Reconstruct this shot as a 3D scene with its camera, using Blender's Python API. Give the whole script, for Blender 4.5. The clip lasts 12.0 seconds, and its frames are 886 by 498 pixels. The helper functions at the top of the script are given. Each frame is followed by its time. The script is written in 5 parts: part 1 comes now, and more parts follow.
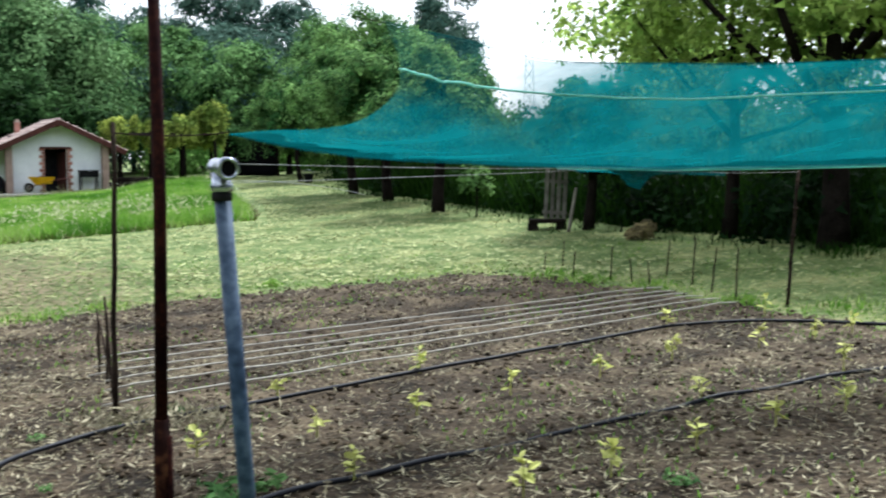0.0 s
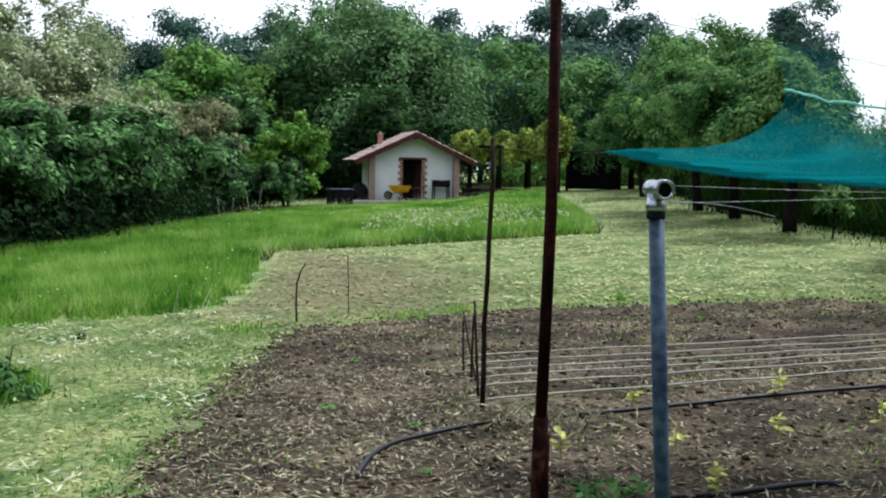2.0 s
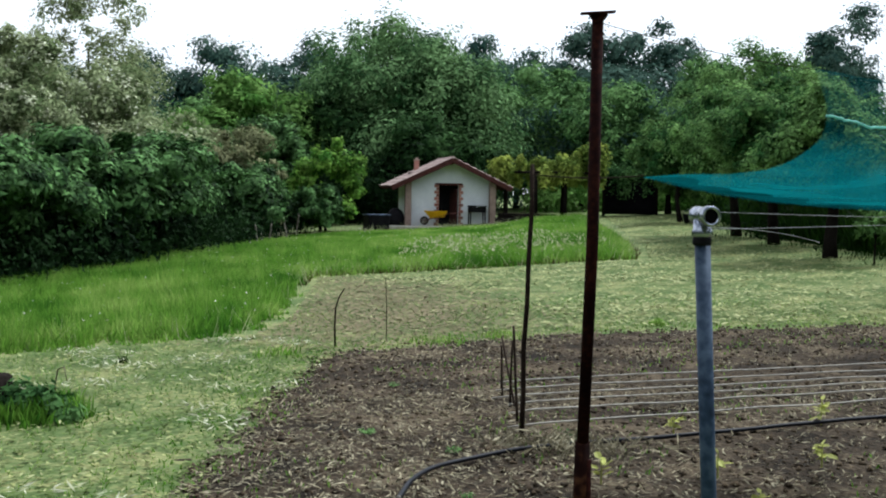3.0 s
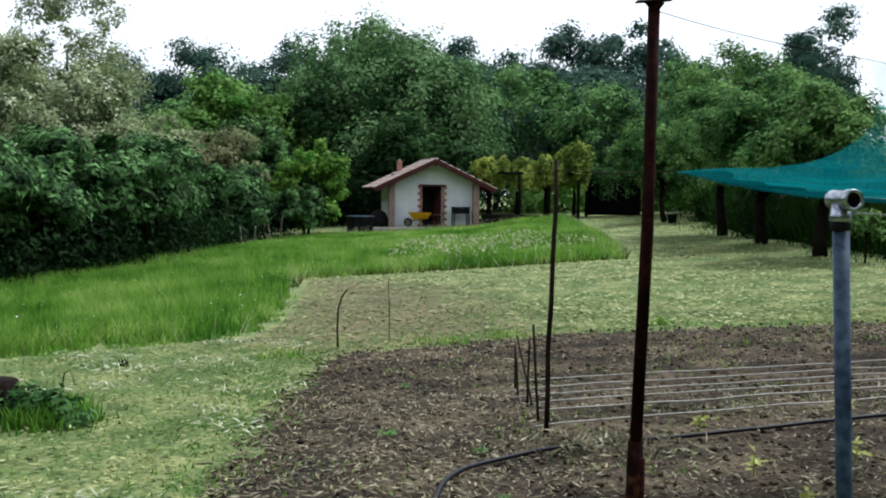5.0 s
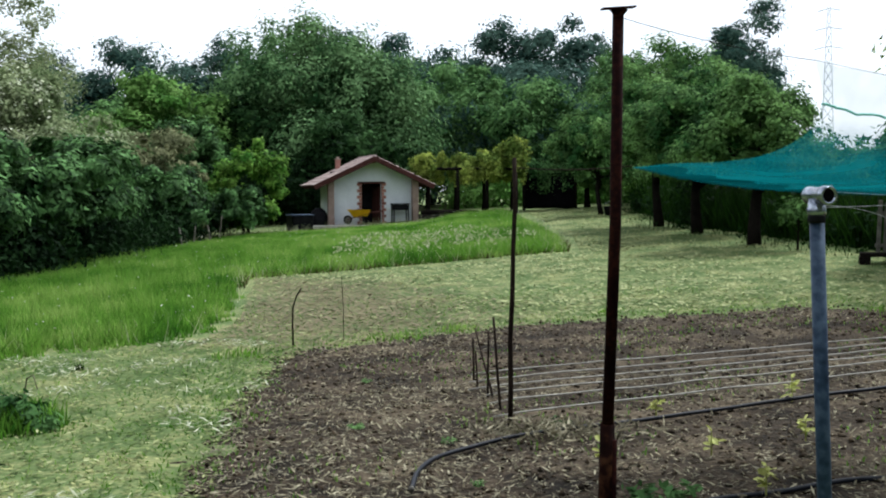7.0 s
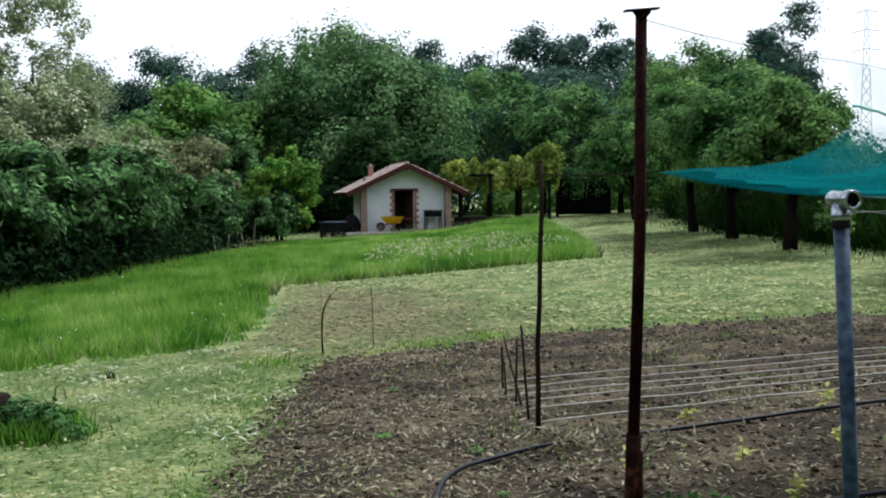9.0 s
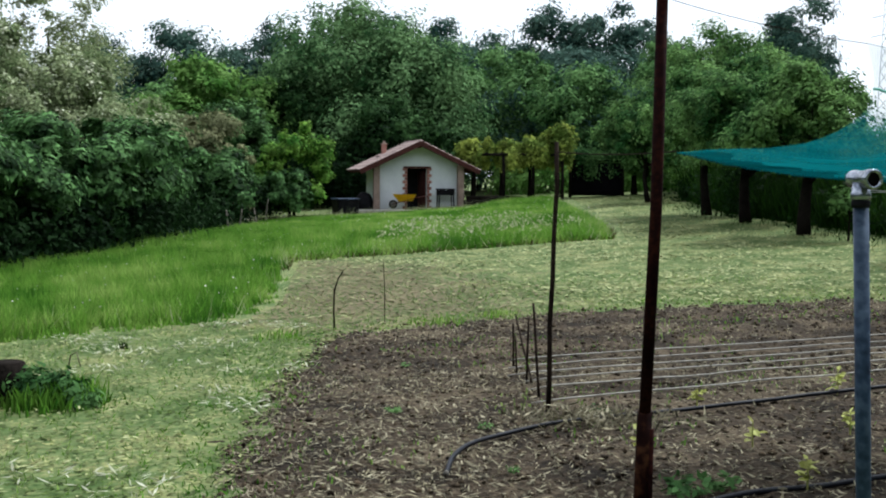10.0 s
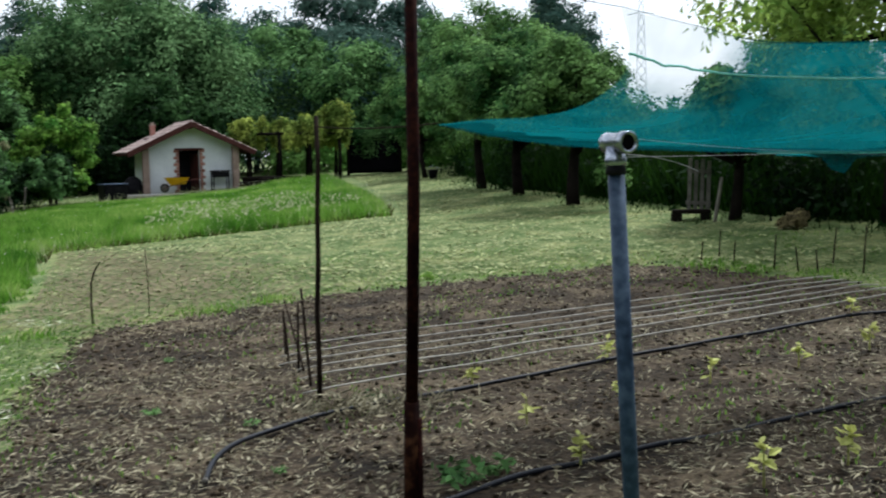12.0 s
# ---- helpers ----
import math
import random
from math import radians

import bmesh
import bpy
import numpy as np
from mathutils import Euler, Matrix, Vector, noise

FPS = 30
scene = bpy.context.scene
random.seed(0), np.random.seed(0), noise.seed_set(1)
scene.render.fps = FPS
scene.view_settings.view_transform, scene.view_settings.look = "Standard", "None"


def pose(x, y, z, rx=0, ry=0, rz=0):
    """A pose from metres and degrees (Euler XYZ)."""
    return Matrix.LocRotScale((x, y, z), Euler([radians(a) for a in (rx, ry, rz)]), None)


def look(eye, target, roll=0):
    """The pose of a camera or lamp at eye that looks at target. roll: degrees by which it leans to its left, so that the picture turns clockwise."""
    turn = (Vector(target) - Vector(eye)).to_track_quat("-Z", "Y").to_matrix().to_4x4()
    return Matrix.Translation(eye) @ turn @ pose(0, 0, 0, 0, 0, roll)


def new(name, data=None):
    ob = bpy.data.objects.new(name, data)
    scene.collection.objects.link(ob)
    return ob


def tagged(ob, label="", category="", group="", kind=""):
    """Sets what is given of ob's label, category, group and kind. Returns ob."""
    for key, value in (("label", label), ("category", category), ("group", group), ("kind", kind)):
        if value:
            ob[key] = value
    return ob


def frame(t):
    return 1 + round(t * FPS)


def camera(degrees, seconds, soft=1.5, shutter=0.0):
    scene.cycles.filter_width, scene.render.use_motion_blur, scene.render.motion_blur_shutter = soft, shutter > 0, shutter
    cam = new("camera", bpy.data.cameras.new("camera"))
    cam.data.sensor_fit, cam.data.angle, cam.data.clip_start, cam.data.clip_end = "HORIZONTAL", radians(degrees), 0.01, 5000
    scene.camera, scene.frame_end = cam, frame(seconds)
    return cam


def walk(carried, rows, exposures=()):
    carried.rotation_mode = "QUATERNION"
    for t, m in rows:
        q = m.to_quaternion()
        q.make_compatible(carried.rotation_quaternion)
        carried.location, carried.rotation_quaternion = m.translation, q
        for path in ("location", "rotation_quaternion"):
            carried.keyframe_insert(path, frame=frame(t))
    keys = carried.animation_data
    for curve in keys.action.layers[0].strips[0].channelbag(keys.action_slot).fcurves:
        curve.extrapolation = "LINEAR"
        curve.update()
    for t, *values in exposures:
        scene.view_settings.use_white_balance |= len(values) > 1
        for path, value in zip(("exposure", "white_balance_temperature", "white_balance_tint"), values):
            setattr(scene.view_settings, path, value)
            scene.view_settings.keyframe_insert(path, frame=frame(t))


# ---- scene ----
cam = camera(46.06, 12.0, soft=2.0, shutter=0.25)
# seconds, eye x y z, yaw, pitch, roll
ROWS = [
    (0, 0.535, -0.092, 1.597, 5.51, -5.03, 0.08),
    (0.5, 0.459, -0.216, 1.588, 12.29, -5.52, 0.08),
    (1, 0.419, -0.269, 1.59, 18.36, -5.48, -1.65),
    (1.5, 0.394, -0.311, 1.599, 21.63, -5.16, -1.81),
    (2, 0.386, -0.341, 1.614, 23.85, -4.44, -1.06),
    (2.5, 0.378, -0.378, 1.618, 25.33, -3.59, -0.97),
    (3, 0.377, -0.395, 1.617, 25.79, -3.08, -0.99),
    (3.5, 0.363, -0.391, 1.611, 25.68, -3.29, -1.01),
    (5.5, -0.073, -0.47, 1.569, 23.59, -2.8, -0.18),
    (6, -0.113, -0.651, 1.591, 22.19, -3.15, 0.41),
    (6.5, -0.094, -0.716, 1.588, 20.72, -3.27, 0.12),
    (8.5, -0.014, -0.602, 1.604, 22.07, -2.61, 1.63),
    (9, -0.035, -0.609, 1.591, 22.75, -2.78, 0.77),
    (9.5, -0.045, -0.619, 1.579, 23.17, -3.2, 0.07),
    (10, -0.047, -0.633, 1.574, 23.43, -3.93, -0.31),
    (10.5, -0.054, -0.686, 1.581, 23.22, -3.71, -0.07),
    (11, -0.068, -0.688, 1.572, 22.26, -4.17, 0.74),
    (11.5, -0.066, -0.553, 1.563, 16.92, -5.29, 0.75),
    (12, -0.04, -0.21, 1.559, 11.45, -5.2, 1.26),
]
walk(cam, [(t, pose(x, y, z, 90 + pitch, roll, yaw)) for t, x, y, z, yaw, pitch, roll in ROWS], exposures=[(0.0, 0.76), (0.5, 0.64), (1.0, 0.5), (1.5, 0.38), (2.0, 0.33), (2.5, 0.14), (3.5, 0.06), (10.8, 0.04), (11.5, 0.0), (12.0, 0.02)])

# ---- light ----
world = bpy.data.worlds.new("world")
scene.world = world
world.use_nodes = True
wn, wl = world.node_tree.nodes, world.node_tree.links
wn.clear()
SUN_ELEVATION, SUN_AZIMUTH = radians(56), radians(25)
sky = wn.new("ShaderNodeTexSky")
sky.sky_type, sky.sun_disc = "NISHITA", False
sky.sun_elevation, sky.sun_rotation = SUN_ELEVATION, SUN_AZIMUTH
sky_gain = wn.new("ShaderNodeVectorMath")
sky_gain.operation = "SCALE"
sky_gain.inputs["Scale"].default_value = 0.11
# overcast: the zenith is brighter than the horizon
where, split, climb, gain = wn.new("ShaderNodeTexCoord"), wn.new("ShaderNodeSeparateXYZ"), wn.new("ShaderNodeMapRange"), wn.new("ShaderNodeVectorMath")
climb.inputs["To Min"].default_value, climb.inputs["To Max"].default_value = 1.12, 1.12
gain.operation = "SCALE"
wl.new(where.outputs["Generated"], split.inputs[0]), wl.new(split.outputs["Z"], climb.inputs["Value"])
cloud = wn.new("ShaderNodeTexNoise")
cloud.inputs["Scale"].default_value, cloud.inputs["Detail"].default_value = 2.2, 5
cloud_ramp = wn.new("ShaderNodeValToRGB")
cloud_ramp.color_ramp.elements[0].color = (1.04, 1.12, 1.22, 1)
cloud_ramp.color_ramp.elements[1].color = (1.16, 1.26, 1.41, 1)
cloud_mix = wn.new("ShaderNodeMixRGB")
cloud_mix.inputs["Fac"].default_value = 0.88
background = wn.new("ShaderNodeBackground")
background.inputs["Strength"].default_value = 1.0
out = wn.new("ShaderNodeOutputWorld")
wl.new(sky.outputs["Color"], sky_gain.inputs[0])
wl.new(cloud.outputs["Fac"], cloud_ramp.inputs["Fac"])
wl.new(sky_gain.outputs["Vector"], cloud_mix.inputs["Color1"])
wl.new(cloud_ramp.outputs["Color"], gain.inputs[0]), wl.new(climb.outputs["Result"], gain.inputs["Scale"])
wl.new(gain.outputs["Vector"], cloud_mix.inputs["Color2"])
wl.new(cloud_mix.outputs["Color"], background.inputs["Color"])
wl.new(background.outputs["Background"], out.inputs["Surface"])
sun_data = bpy.data.lights.new("sun", "SUN")
sun_data.energy, sun_data.angle, sun_data.color = 4.9, radians(16), (0.94, 0.98, 1.0)
sun = new("sun", sun_data)
sun.matrix_basis = look((20 * math.sin(SUN_AZIMUTH), 20 * math.cos(SUN_AZIMUTH), 20 * math.tan(SUN_ELEVATION)), (0, 0, 0))
scene.view_settings.exposure = 0.0


# ---- materials ----
def material(name, colours, scale=6.0, fine=60.0, rough=0.85, bump=0.3, metal=0.0, spread=0.0, depth=0.01, island=False, translucent=0.0, spec=0.12, tight=0.14):
    """Noise at two scales between two or three colours, with relief; spread varies the value from piece to piece."""
    m = bpy.data.materials.new(name)
    m.use_nodes = True
    n, l = m.node_tree.nodes, m.node_tree.links
    n.clear()
    o, b = n.new("ShaderNodeOutputMaterial"), n.new("ShaderNodeBsdfPrincipled")
    g = n.new("ShaderNodeNewGeometry")
    big, small = n.new("ShaderNodeTexNoise"), n.new("ShaderNodeTexNoise")
    big.inputs["Scale"].default_value, big.inputs["Detail"].default_value = scale, 4
    small.inputs["Scale"].default_value, small.inputs["Detail"].default_value = fine, 3
    l.new(g.outputs["Position"], big.inputs["Vector"]), l.new(g.outputs["Position"], small.inputs["Vector"])
    mix = n.new("ShaderNodeMath")
    mix.operation = "MULTIPLY_ADD"
    mix.inputs[1].default_value = 0.45
    add = n.new("ShaderNodeMath")
    add.operation = "MULTIPLY"
    add.inputs[1].default_value = 0.55
    l.new(big.outputs["Fac"], add.inputs[0])
    l.new(small.outputs["Fac"], mix.inputs[0]), l.new(add.outputs[0], mix.inputs[2])
    ramp = n.new("ShaderNodeValToRGB")
    e = ramp.color_ramp.elements
    e[0].position, e[1].position = 0.5 - tight, 0.5 + tight
    e[0].color, e[1].color = (*colours[0], 1), (*colours[-1], 1)
    if len(colours) == 3:
        k = e.new(0.5)
        k.color = (*colours[1], 1)
    l.new(mix.outputs[0], ramp.inputs["Fac"])
    colour = ramp.outputs["Color"]
    if spread:
        hsv, rng = n.new("ShaderNodeHueSaturation"), n.new("ShaderNodeMapRange")
        if island:
            l.new(g.outputs["Random Per Island"], rng.inputs["Value"])
        else:
            info = n.new("ShaderNodeObjectInfo")
            l.new(info.outputs["Random"], rng.inputs["Value"])
        rng.inputs["To Min"].default_value, rng.inputs["To Max"].default_value = 1 - spread, 1 + spread
        l.new(rng.outputs["Result"], hsv.inputs["Value"]), l.new(colour, hsv.inputs["Color"])
        colour = hsv.outputs["Color"]
    l.new(colour, b.inputs["Base Color"])
    b.inputs["Roughness"].default_value, b.inputs["Metallic"].default_value = rough, metal
    b.inputs["Specular IOR Level"].default_value = spec
    if bump:
        bp = n.new("ShaderNodeBump")
        bp.inputs["Strength"].default_value, bp.inputs["Distance"].default_value = bump, depth
        l.new(mix.outputs[0], bp.inputs["Height"]), l.new(bp.outputs["Normal"], b.inputs["Normal"])
    shader = b.outputs["BSDF"]
    if translucent:
        tr, ms = n.new("ShaderNodeBsdfTranslucent"), n.new("ShaderNodeMixShader")
        l.new(colour, tr.inputs["Color"])
        ms.inputs["Fac"].default_value = translucent
        l.new(shader, ms.inputs[1]), l.new(tr.outputs["BSDF"], ms.inputs[2])
        shader = ms.outputs["Shader"]
    l.new(shader, o.inputs["Surface"])
    return m


SOIL = material("tilled_soil", [(0.008, 0.0058, 0.0036), (0.034, 0.0245, 0.0155), (0.092, 0.071, 0.046)], 1.6, 24, 0.95, 1.0, depth=0.06, tight=0.12)
CLOD = material("soil_clod", [(0.018, 0.013, 0.008), (0.075, 0.055, 0.035)], 6, 50, 0.95, 0.5, spread=0.6, island=True)
STRAW = material("dry_straw", [(0.115, 0.1, 0.058), (0.3, 0.276, 0.195)], 9, 60, 0.9, 0.2, spread=0.75, island=True, translucent=0.2)
MOWN = material("mown_grass", [(0.05, 0.09, 0.024), (0.1, 0.14, 0.05), (0.195, 0.21, 0.088)], 1.5, 14, 0.9, 0.5, depth=0.02, tight=0.11)
BLADE = material("grass_blade", [(0.042, 0.14, 0.013), (0.124, 0.272, 0.036), (0.25, 0.375, 0.092)], 0.5, 2.2, 0.8, 0, spread=0.35, island=True, translucent=0.5, tight=0.11)
# near-black green: the shade under the fruit trees is put into this colour
WEED = material("shade_dark_weed", [(0.004, 0.016, 0.0025), (0.021, 0.058, 0.008)], 0.5, 3, 0.85, 0, spread=0.5, island=True, translucent=0.2, spec=0.02)
CUT = material("cut_grass", [(0.064, 0.108, 0.022), (0.14, 0.178, 0.064), (0.28, 0.285, 0.125)], 1.5, 6, 0.85, 0, spread=0.5, island=True, translucent=0.35, tight=0.1)
PLANT = material("seedling_leaf", [(0.33, 0.37, 0.08), (0.52, 0.53, 0.2)], 12, 60, 0.6, 0.2, spread=0.3, translucent=0.3)
WHITEHEAD = material("seed_head", [(0.5, 0.5, 0.42), (0.7, 0.7, 0.62)], 9, 60, 0.9, 0)
RUST = material("rusty_steel", [(0.006, 0.002, 0.003), (0.016, 0.005, 0.005), (0.04, 0.012, 0.008)], 4, 45, 0.9, 0.5, spec=0.05)
FLAKED = material("flaked_rust", [(0.005, 0.002, 0.002), (0.014, 0.005, 0.004), (0.085, 0.036, 0.017)], 5, 16, 0.9, 0.6, spec=0.04, tight=0.12)
GALV = material("galvanised_steel", [(0.006, 0.012, 0.026), (0.023, 0.042, 0.074), (0.065, 0.095, 0.14)], 5, 40, 0.45, 0.2, metal=0.2, tight=0.16)
ZINC = material("bright_zinc", [(0.12, 0.14, 0.18), (0.34, 0.37, 0.42), (0.62, 0.65, 0.7)], 9, 60, 0.27, 0.12, metal=0.9, tight=0.13)
DARK = material("near_black", [(0.002, 0.002, 0.0025), (0.005, 0.005, 0.006)], 5, 30, 0.9, 0, spec=0.02)
STICK = material("dry_stick", [(0.01, 0.007, 0.006), (0.035, 0.024, 0.018)], 8, 60, 0.9, 0.4, spread=0.25, spec=0.05)
BARK = material("tree_bark", [(0.004, 0.0035, 0.003), (0.017, 0.014, 0.012)], 3, 30, 0.95, 0.8, depth=0.03, spec=0.02)
PALEBARK = material("pale_bark", [(0.11, 0.1, 0.085), (0.24, 0.22, 0.19)], 3, 30, 0.95, 0.8, depth=0.03)
ROPE = material("white_rope", [(0.26, 0.25, 0.22), (0.5, 0.48, 0.43)], 20, 200, 0.85, 0.3)
CORD = material("turquoise_cord", [(0.26, 0.66, 0.58), (0.42, 0.8, 0.72)], 20, 200, 0.8, 0.2, translucent=0.45)
GREYWIRE = material("grey_wire", [(0.16, 0.17, 0.18), (0.34, 0.35, 0.36)], 8, 60, 0.6, 0, metal=0.3)
HOSE = material("black_hose", [(0.004, 0.005, 0.008), (0.014, 0.016, 0.022)], 6, 60, 0.5, 0.1)
PLASTER = material("white_plaster", [(0.5, 0.535, 0.57), (0.65, 0.68, 0.705)], 1.2, 25, 0.9, 0.3)
BRICK = material("red_brick", [(0.22, 0.1, 0.08), (0.33, 0.17, 0.14)], 6, 40, 0.9, 0.5, spread=0.3)
PILLAR = material("pinkish_stone", [(0.2, 0.14, 0.12), (0.32, 0.235, 0.2)], 5, 40, 0.9, 0.5, spread=0.2)
TILE = material("roof_tile", [(0.2, 0.145, 0.135), (0.33, 0.265, 0.245)], 4, 30, 0.85, 0.4, spread=0.3, island=True)
WOOD = material("red_brown_wood", [(0.04, 0.014, 0.012), (0.08, 0.028, 0.024)], 5, 50, 0.8, 0.3)
OLDWOOD = material("grey_wood", [(0.06, 0.056, 0.048), (0.17, 0.16, 0.14)], 6, 60, 0.9, 0.4, spread=0.2)
CONCRETE = material("concrete", [(0.2, 0.19, 0.175), (0.3, 0.29, 0.27)], 4, 40, 0.9, 0.3)
YELLOW = material("yellow_paint", [(0.55, 0.34, 0.008), (0.68, 0.44, 0.02)], 6, 40, 0.6, 0.1)
BLACK = material("black_paint", [(0.003, 0.003, 0.004), (0.01, 0.01, 0.012)], 6, 40, 0.6, 0.1, spec=0.05)
RUBBER = material("black_rubber", [(0.012, 0.012, 0.012), (0.03, 0.03, 0.03)], 6, 60, 0.8, 0.2)
HAY = material("dry_hay", [(0.075, 0.06, 0.028), (0.15, 0.125, 0.06)], 9, 60, 0.9, 0.2, spread=0.5, island=True)
PYLON = material("pylon_steel", [(0.42, 0.45, 0.5), (0.55, 0.58, 0.62)], 1, 8, 0.6, 0, metal=0.3)


def net_material():
    """Open shade cloth: a weave of teal threads with gaps between."""
    m = bpy.data.materials.new("shade_cloth")
    m.use_nodes = True
    n, l = m.node_tree.nodes, m.node_tree.links
    n.clear()
    o, ms, ms2 = n.new("ShaderNodeOutputMaterial"), n.new("ShaderNodeMixShader"), n.new("ShaderNodeMixShader")
    d, tl, tp = n.new("ShaderNodeBsdfDiffuse"), n.new("ShaderNodeBsdfTranslucent"), n.new("ShaderNodeBsdfTransparent")
    g, big, r, c = n.new("ShaderNodeNewGeometry"), n.new("ShaderNodeTexNoise"), n.new("ShaderNodeMapRange"), n.new("ShaderNodeValToRGB")
    stretch = n.new("ShaderNodeVectorMath")
    stretch.operation = "MULTIPLY"
    stretch.inputs[1].default_value = (0.6, 2.2, 3.0)
    big.inputs["Scale"].default_value, big.inputs["Detail"].default_value = 2.0, 6
    l.new(g.outputs["Position"], stretch.inputs[0]), l.new(stretch.outputs["Vector"], big.inputs["Vector"])
    l.new(big.outputs["Fac"], r.inputs["Value"])
    r.inputs["From Min"].default_value, r.inputs["From Max"].default_value = 0.3, 0.7
    r.inputs["To Min"].default_value, r.inputs["To Max"].default_value = 0.53, 0.8
    c.color_ramp.elements[0].color, c.color_ramp.elements[1].color = (0.0, 0.056, 0.068, 1), (0.003, 0.155, 0.168, 1)
    l.new(big.outputs["Fac"], c.inputs["Fac"])
    l.new(c.outputs["Color"], d.inputs["Color"]), l.new(c.outputs["Color"], tl.inputs["Color"])
    ms2.inputs["Fac"].default_value = 0.6
    l.new(d.outputs["BSDF"], ms2.inputs[1]), l.new(tl.outputs["BSDF"], ms2.inputs[2])
    # the cloth is stretched open near its upper corner
    sep, low, away, far, most, mul = n.new("ShaderNodeSeparateXYZ"), n.new("ShaderNodeMapRange"), n.new("ShaderNodeVectorMath"), n.new("ShaderNodeMapRange"), n.new("ShaderNodeMath"), n.new("ShaderNodeMath")
    away.operation, most.operation, mul.operation = "DISTANCE", "MAXIMUM", "MULTIPLY"
    away.inputs[1].default_value = (-0.19, 4.7, 2.2)
    for q, a, b in ((low, 1.96, 1.74), (far, 1.15, 1.6)):
        q.inputs["From Min"].default_value, q.inputs["From Max"].default_value = a, b
        q.inputs["To Min"].default_value, q.inputs["To Max"].default_value = 0.36, 1.15
    l.new(g.outputs["Position"], sep.inputs[0]), l.new(sep.outputs["Z"], low.inputs["Value"])
    l.new(g.outputs["Position"], away.inputs[0]), l.new(away.outputs["Value"], far.inputs["Value"])
    l.new(low.outputs["Result"], most.inputs[0]), l.new(far.outputs["Result"], most.inputs[1])
    l.new(r.outputs["Result"], mul.inputs[0]), l.new(most.outputs[0], mul.inputs[1])
    l.new(mul.outputs[0], ms.inputs["Fac"])
    l.new(tp.outputs["BSDF"], ms.inputs[1]), l.new(ms2.outputs["Shader"], ms.inputs[2])
    l.new(ms.outputs["Shader"], o.inputs["Surface"])
    return m


NET = net_material()


# ---- helpers for building ----
def place(ob, m):
    ob.matrix_basis = m
    return ob


def thing(name, label, category, x, y, z, turn=0.0, group="", kind=""):
    ob = new(name)
    ob.empty_display_size = 0.2
    place(ob, pose(x, y, z, 0, 0, turn))
    return tagged(ob, label, category, group, kind)


def finish(name, bm, mat, parent=None, label="", smooth=False):
    me = bpy.data.meshes.new(name)
    bm.to_mesh(me)
    bm.free()
    me.materials.append(mat)
    if smooth:
        for p in me.polygons:
            p.use_smooth = True
    ob = new(name, me)
    ob.parent = parent
    if label:
        ob["label"] = label
    return ob


part = finish


def mesh_object(name, verts, faces, mat, parent=None, label="", smooth=False):
    me = bpy.data.meshes.new(name)
    verts, faces = np.asarray(verts, dtype=np.float32), np.asarray(faces, dtype=np.int32)
    k = faces.shape[1]
    me.vertices.add(len(verts))
    me.vertices.foreach_set("co", verts.ravel())
    me.loops.add(faces.size)
    me.loops.foreach_set("vertex_index", faces.ravel())
    me.polygons.add(len(faces))
    me.polygons.foreach_set("loop_start", np.arange(0, faces.size, k, dtype=np.int32))
    me.update(calc_edges=True)
    me.materials.append(mat)
    if smooth:
        me.polygons.foreach_set("use_smooth", np.ones(len(faces), dtype=bool))
    ob = new(name, me)
    ob.parent = parent
    if label:
        ob["label"] = label
    return ob


def add_box(bm, x0, y0, z0, x1, y1, z1, bevel=0.0, m=None):
    vs = [bm.verts.new((x, y, z)) for z in (z0, z1) for x, y in ((x0, y0), (x1, y0), (x1, y1), (x0, y1))]
    fs = [bm.faces.new([vs[i] for i in f]) for f in ((3, 2, 1, 0), (4, 5, 6, 7), (0, 1, 5, 4), (1, 2, 6, 5), (2, 3, 7, 6), (3, 0, 4, 7))]
    if bevel:
        es = list({e for f in fs for e in f.edges})
        r = bmesh.ops.bevel(bm, geom=es, offset=bevel, segments=1, affect="EDGES")
        vs = list({v for f in r["faces"] for v in f.verts} | {v for v in vs if v.is_valid})
    if m is not None:
        bmesh.ops.transform(bm, matrix=m, verts=vs)
    return vs


def add_tube(bm, pts, radii, sides=8, caps=True):
    """A tube along points with a radius at each."""
    rings, up = [], None
    for i, p in enumerate(pts):
        d = Vector(pts[min(i + 1, len(pts) - 1)]) - Vector(pts[max(i - 1, 0)])
        d = d.normalized() if d.length > 1e-9 else Vector((0, 0, 1))
        a = d.orthogonal().normalized() if up is None else (up - d * up.dot(d)).normalized()
        up, b = a, d.cross(a)
        r = radii[i] if hasattr(radii, "__len__") else radii
        rings.append([bm.verts.new(Vector(p) + (a * math.cos(q) + b * math.sin(q)) * r) for q in (2 * math.pi * k / sides for k in range(sides))])
    for r0, r1 in zip(rings, rings[1:]):
        for k in range(sides):
            bm.faces.new((r0[k], r0[(k + 1) % sides], r1[(k + 1) % sides], r1[k]))
    if caps:
        bm.faces.new(rings[0][::-1]), bm.faces.new(rings[-1])
    return rings


def add_lathe(bm, origin, axis, profile, sides=24):
    """A turned shape about an axis: profile rows are (distance, radius); the ends are closed."""
    a = axis.orthogonal().normalized()
    b = axis.cross(a)
    rings = [[bm.verts.new(origin + axis * d + (a * math.cos(q) + b * math.sin(q)) * r) for q in (2 * math.pi * k / sides for k in range(sides))] for d, r in profile]
    for r0, r1 in zip(rings, rings[1:]):
        for k in range(sides):
            bm.faces.new((r0[k], r0[(k + 1) % sides], r1[(k + 1) % sides], r1[k]))
    bm.faces.new(rings[0][::-1]), bm.faces.new(rings[-1])


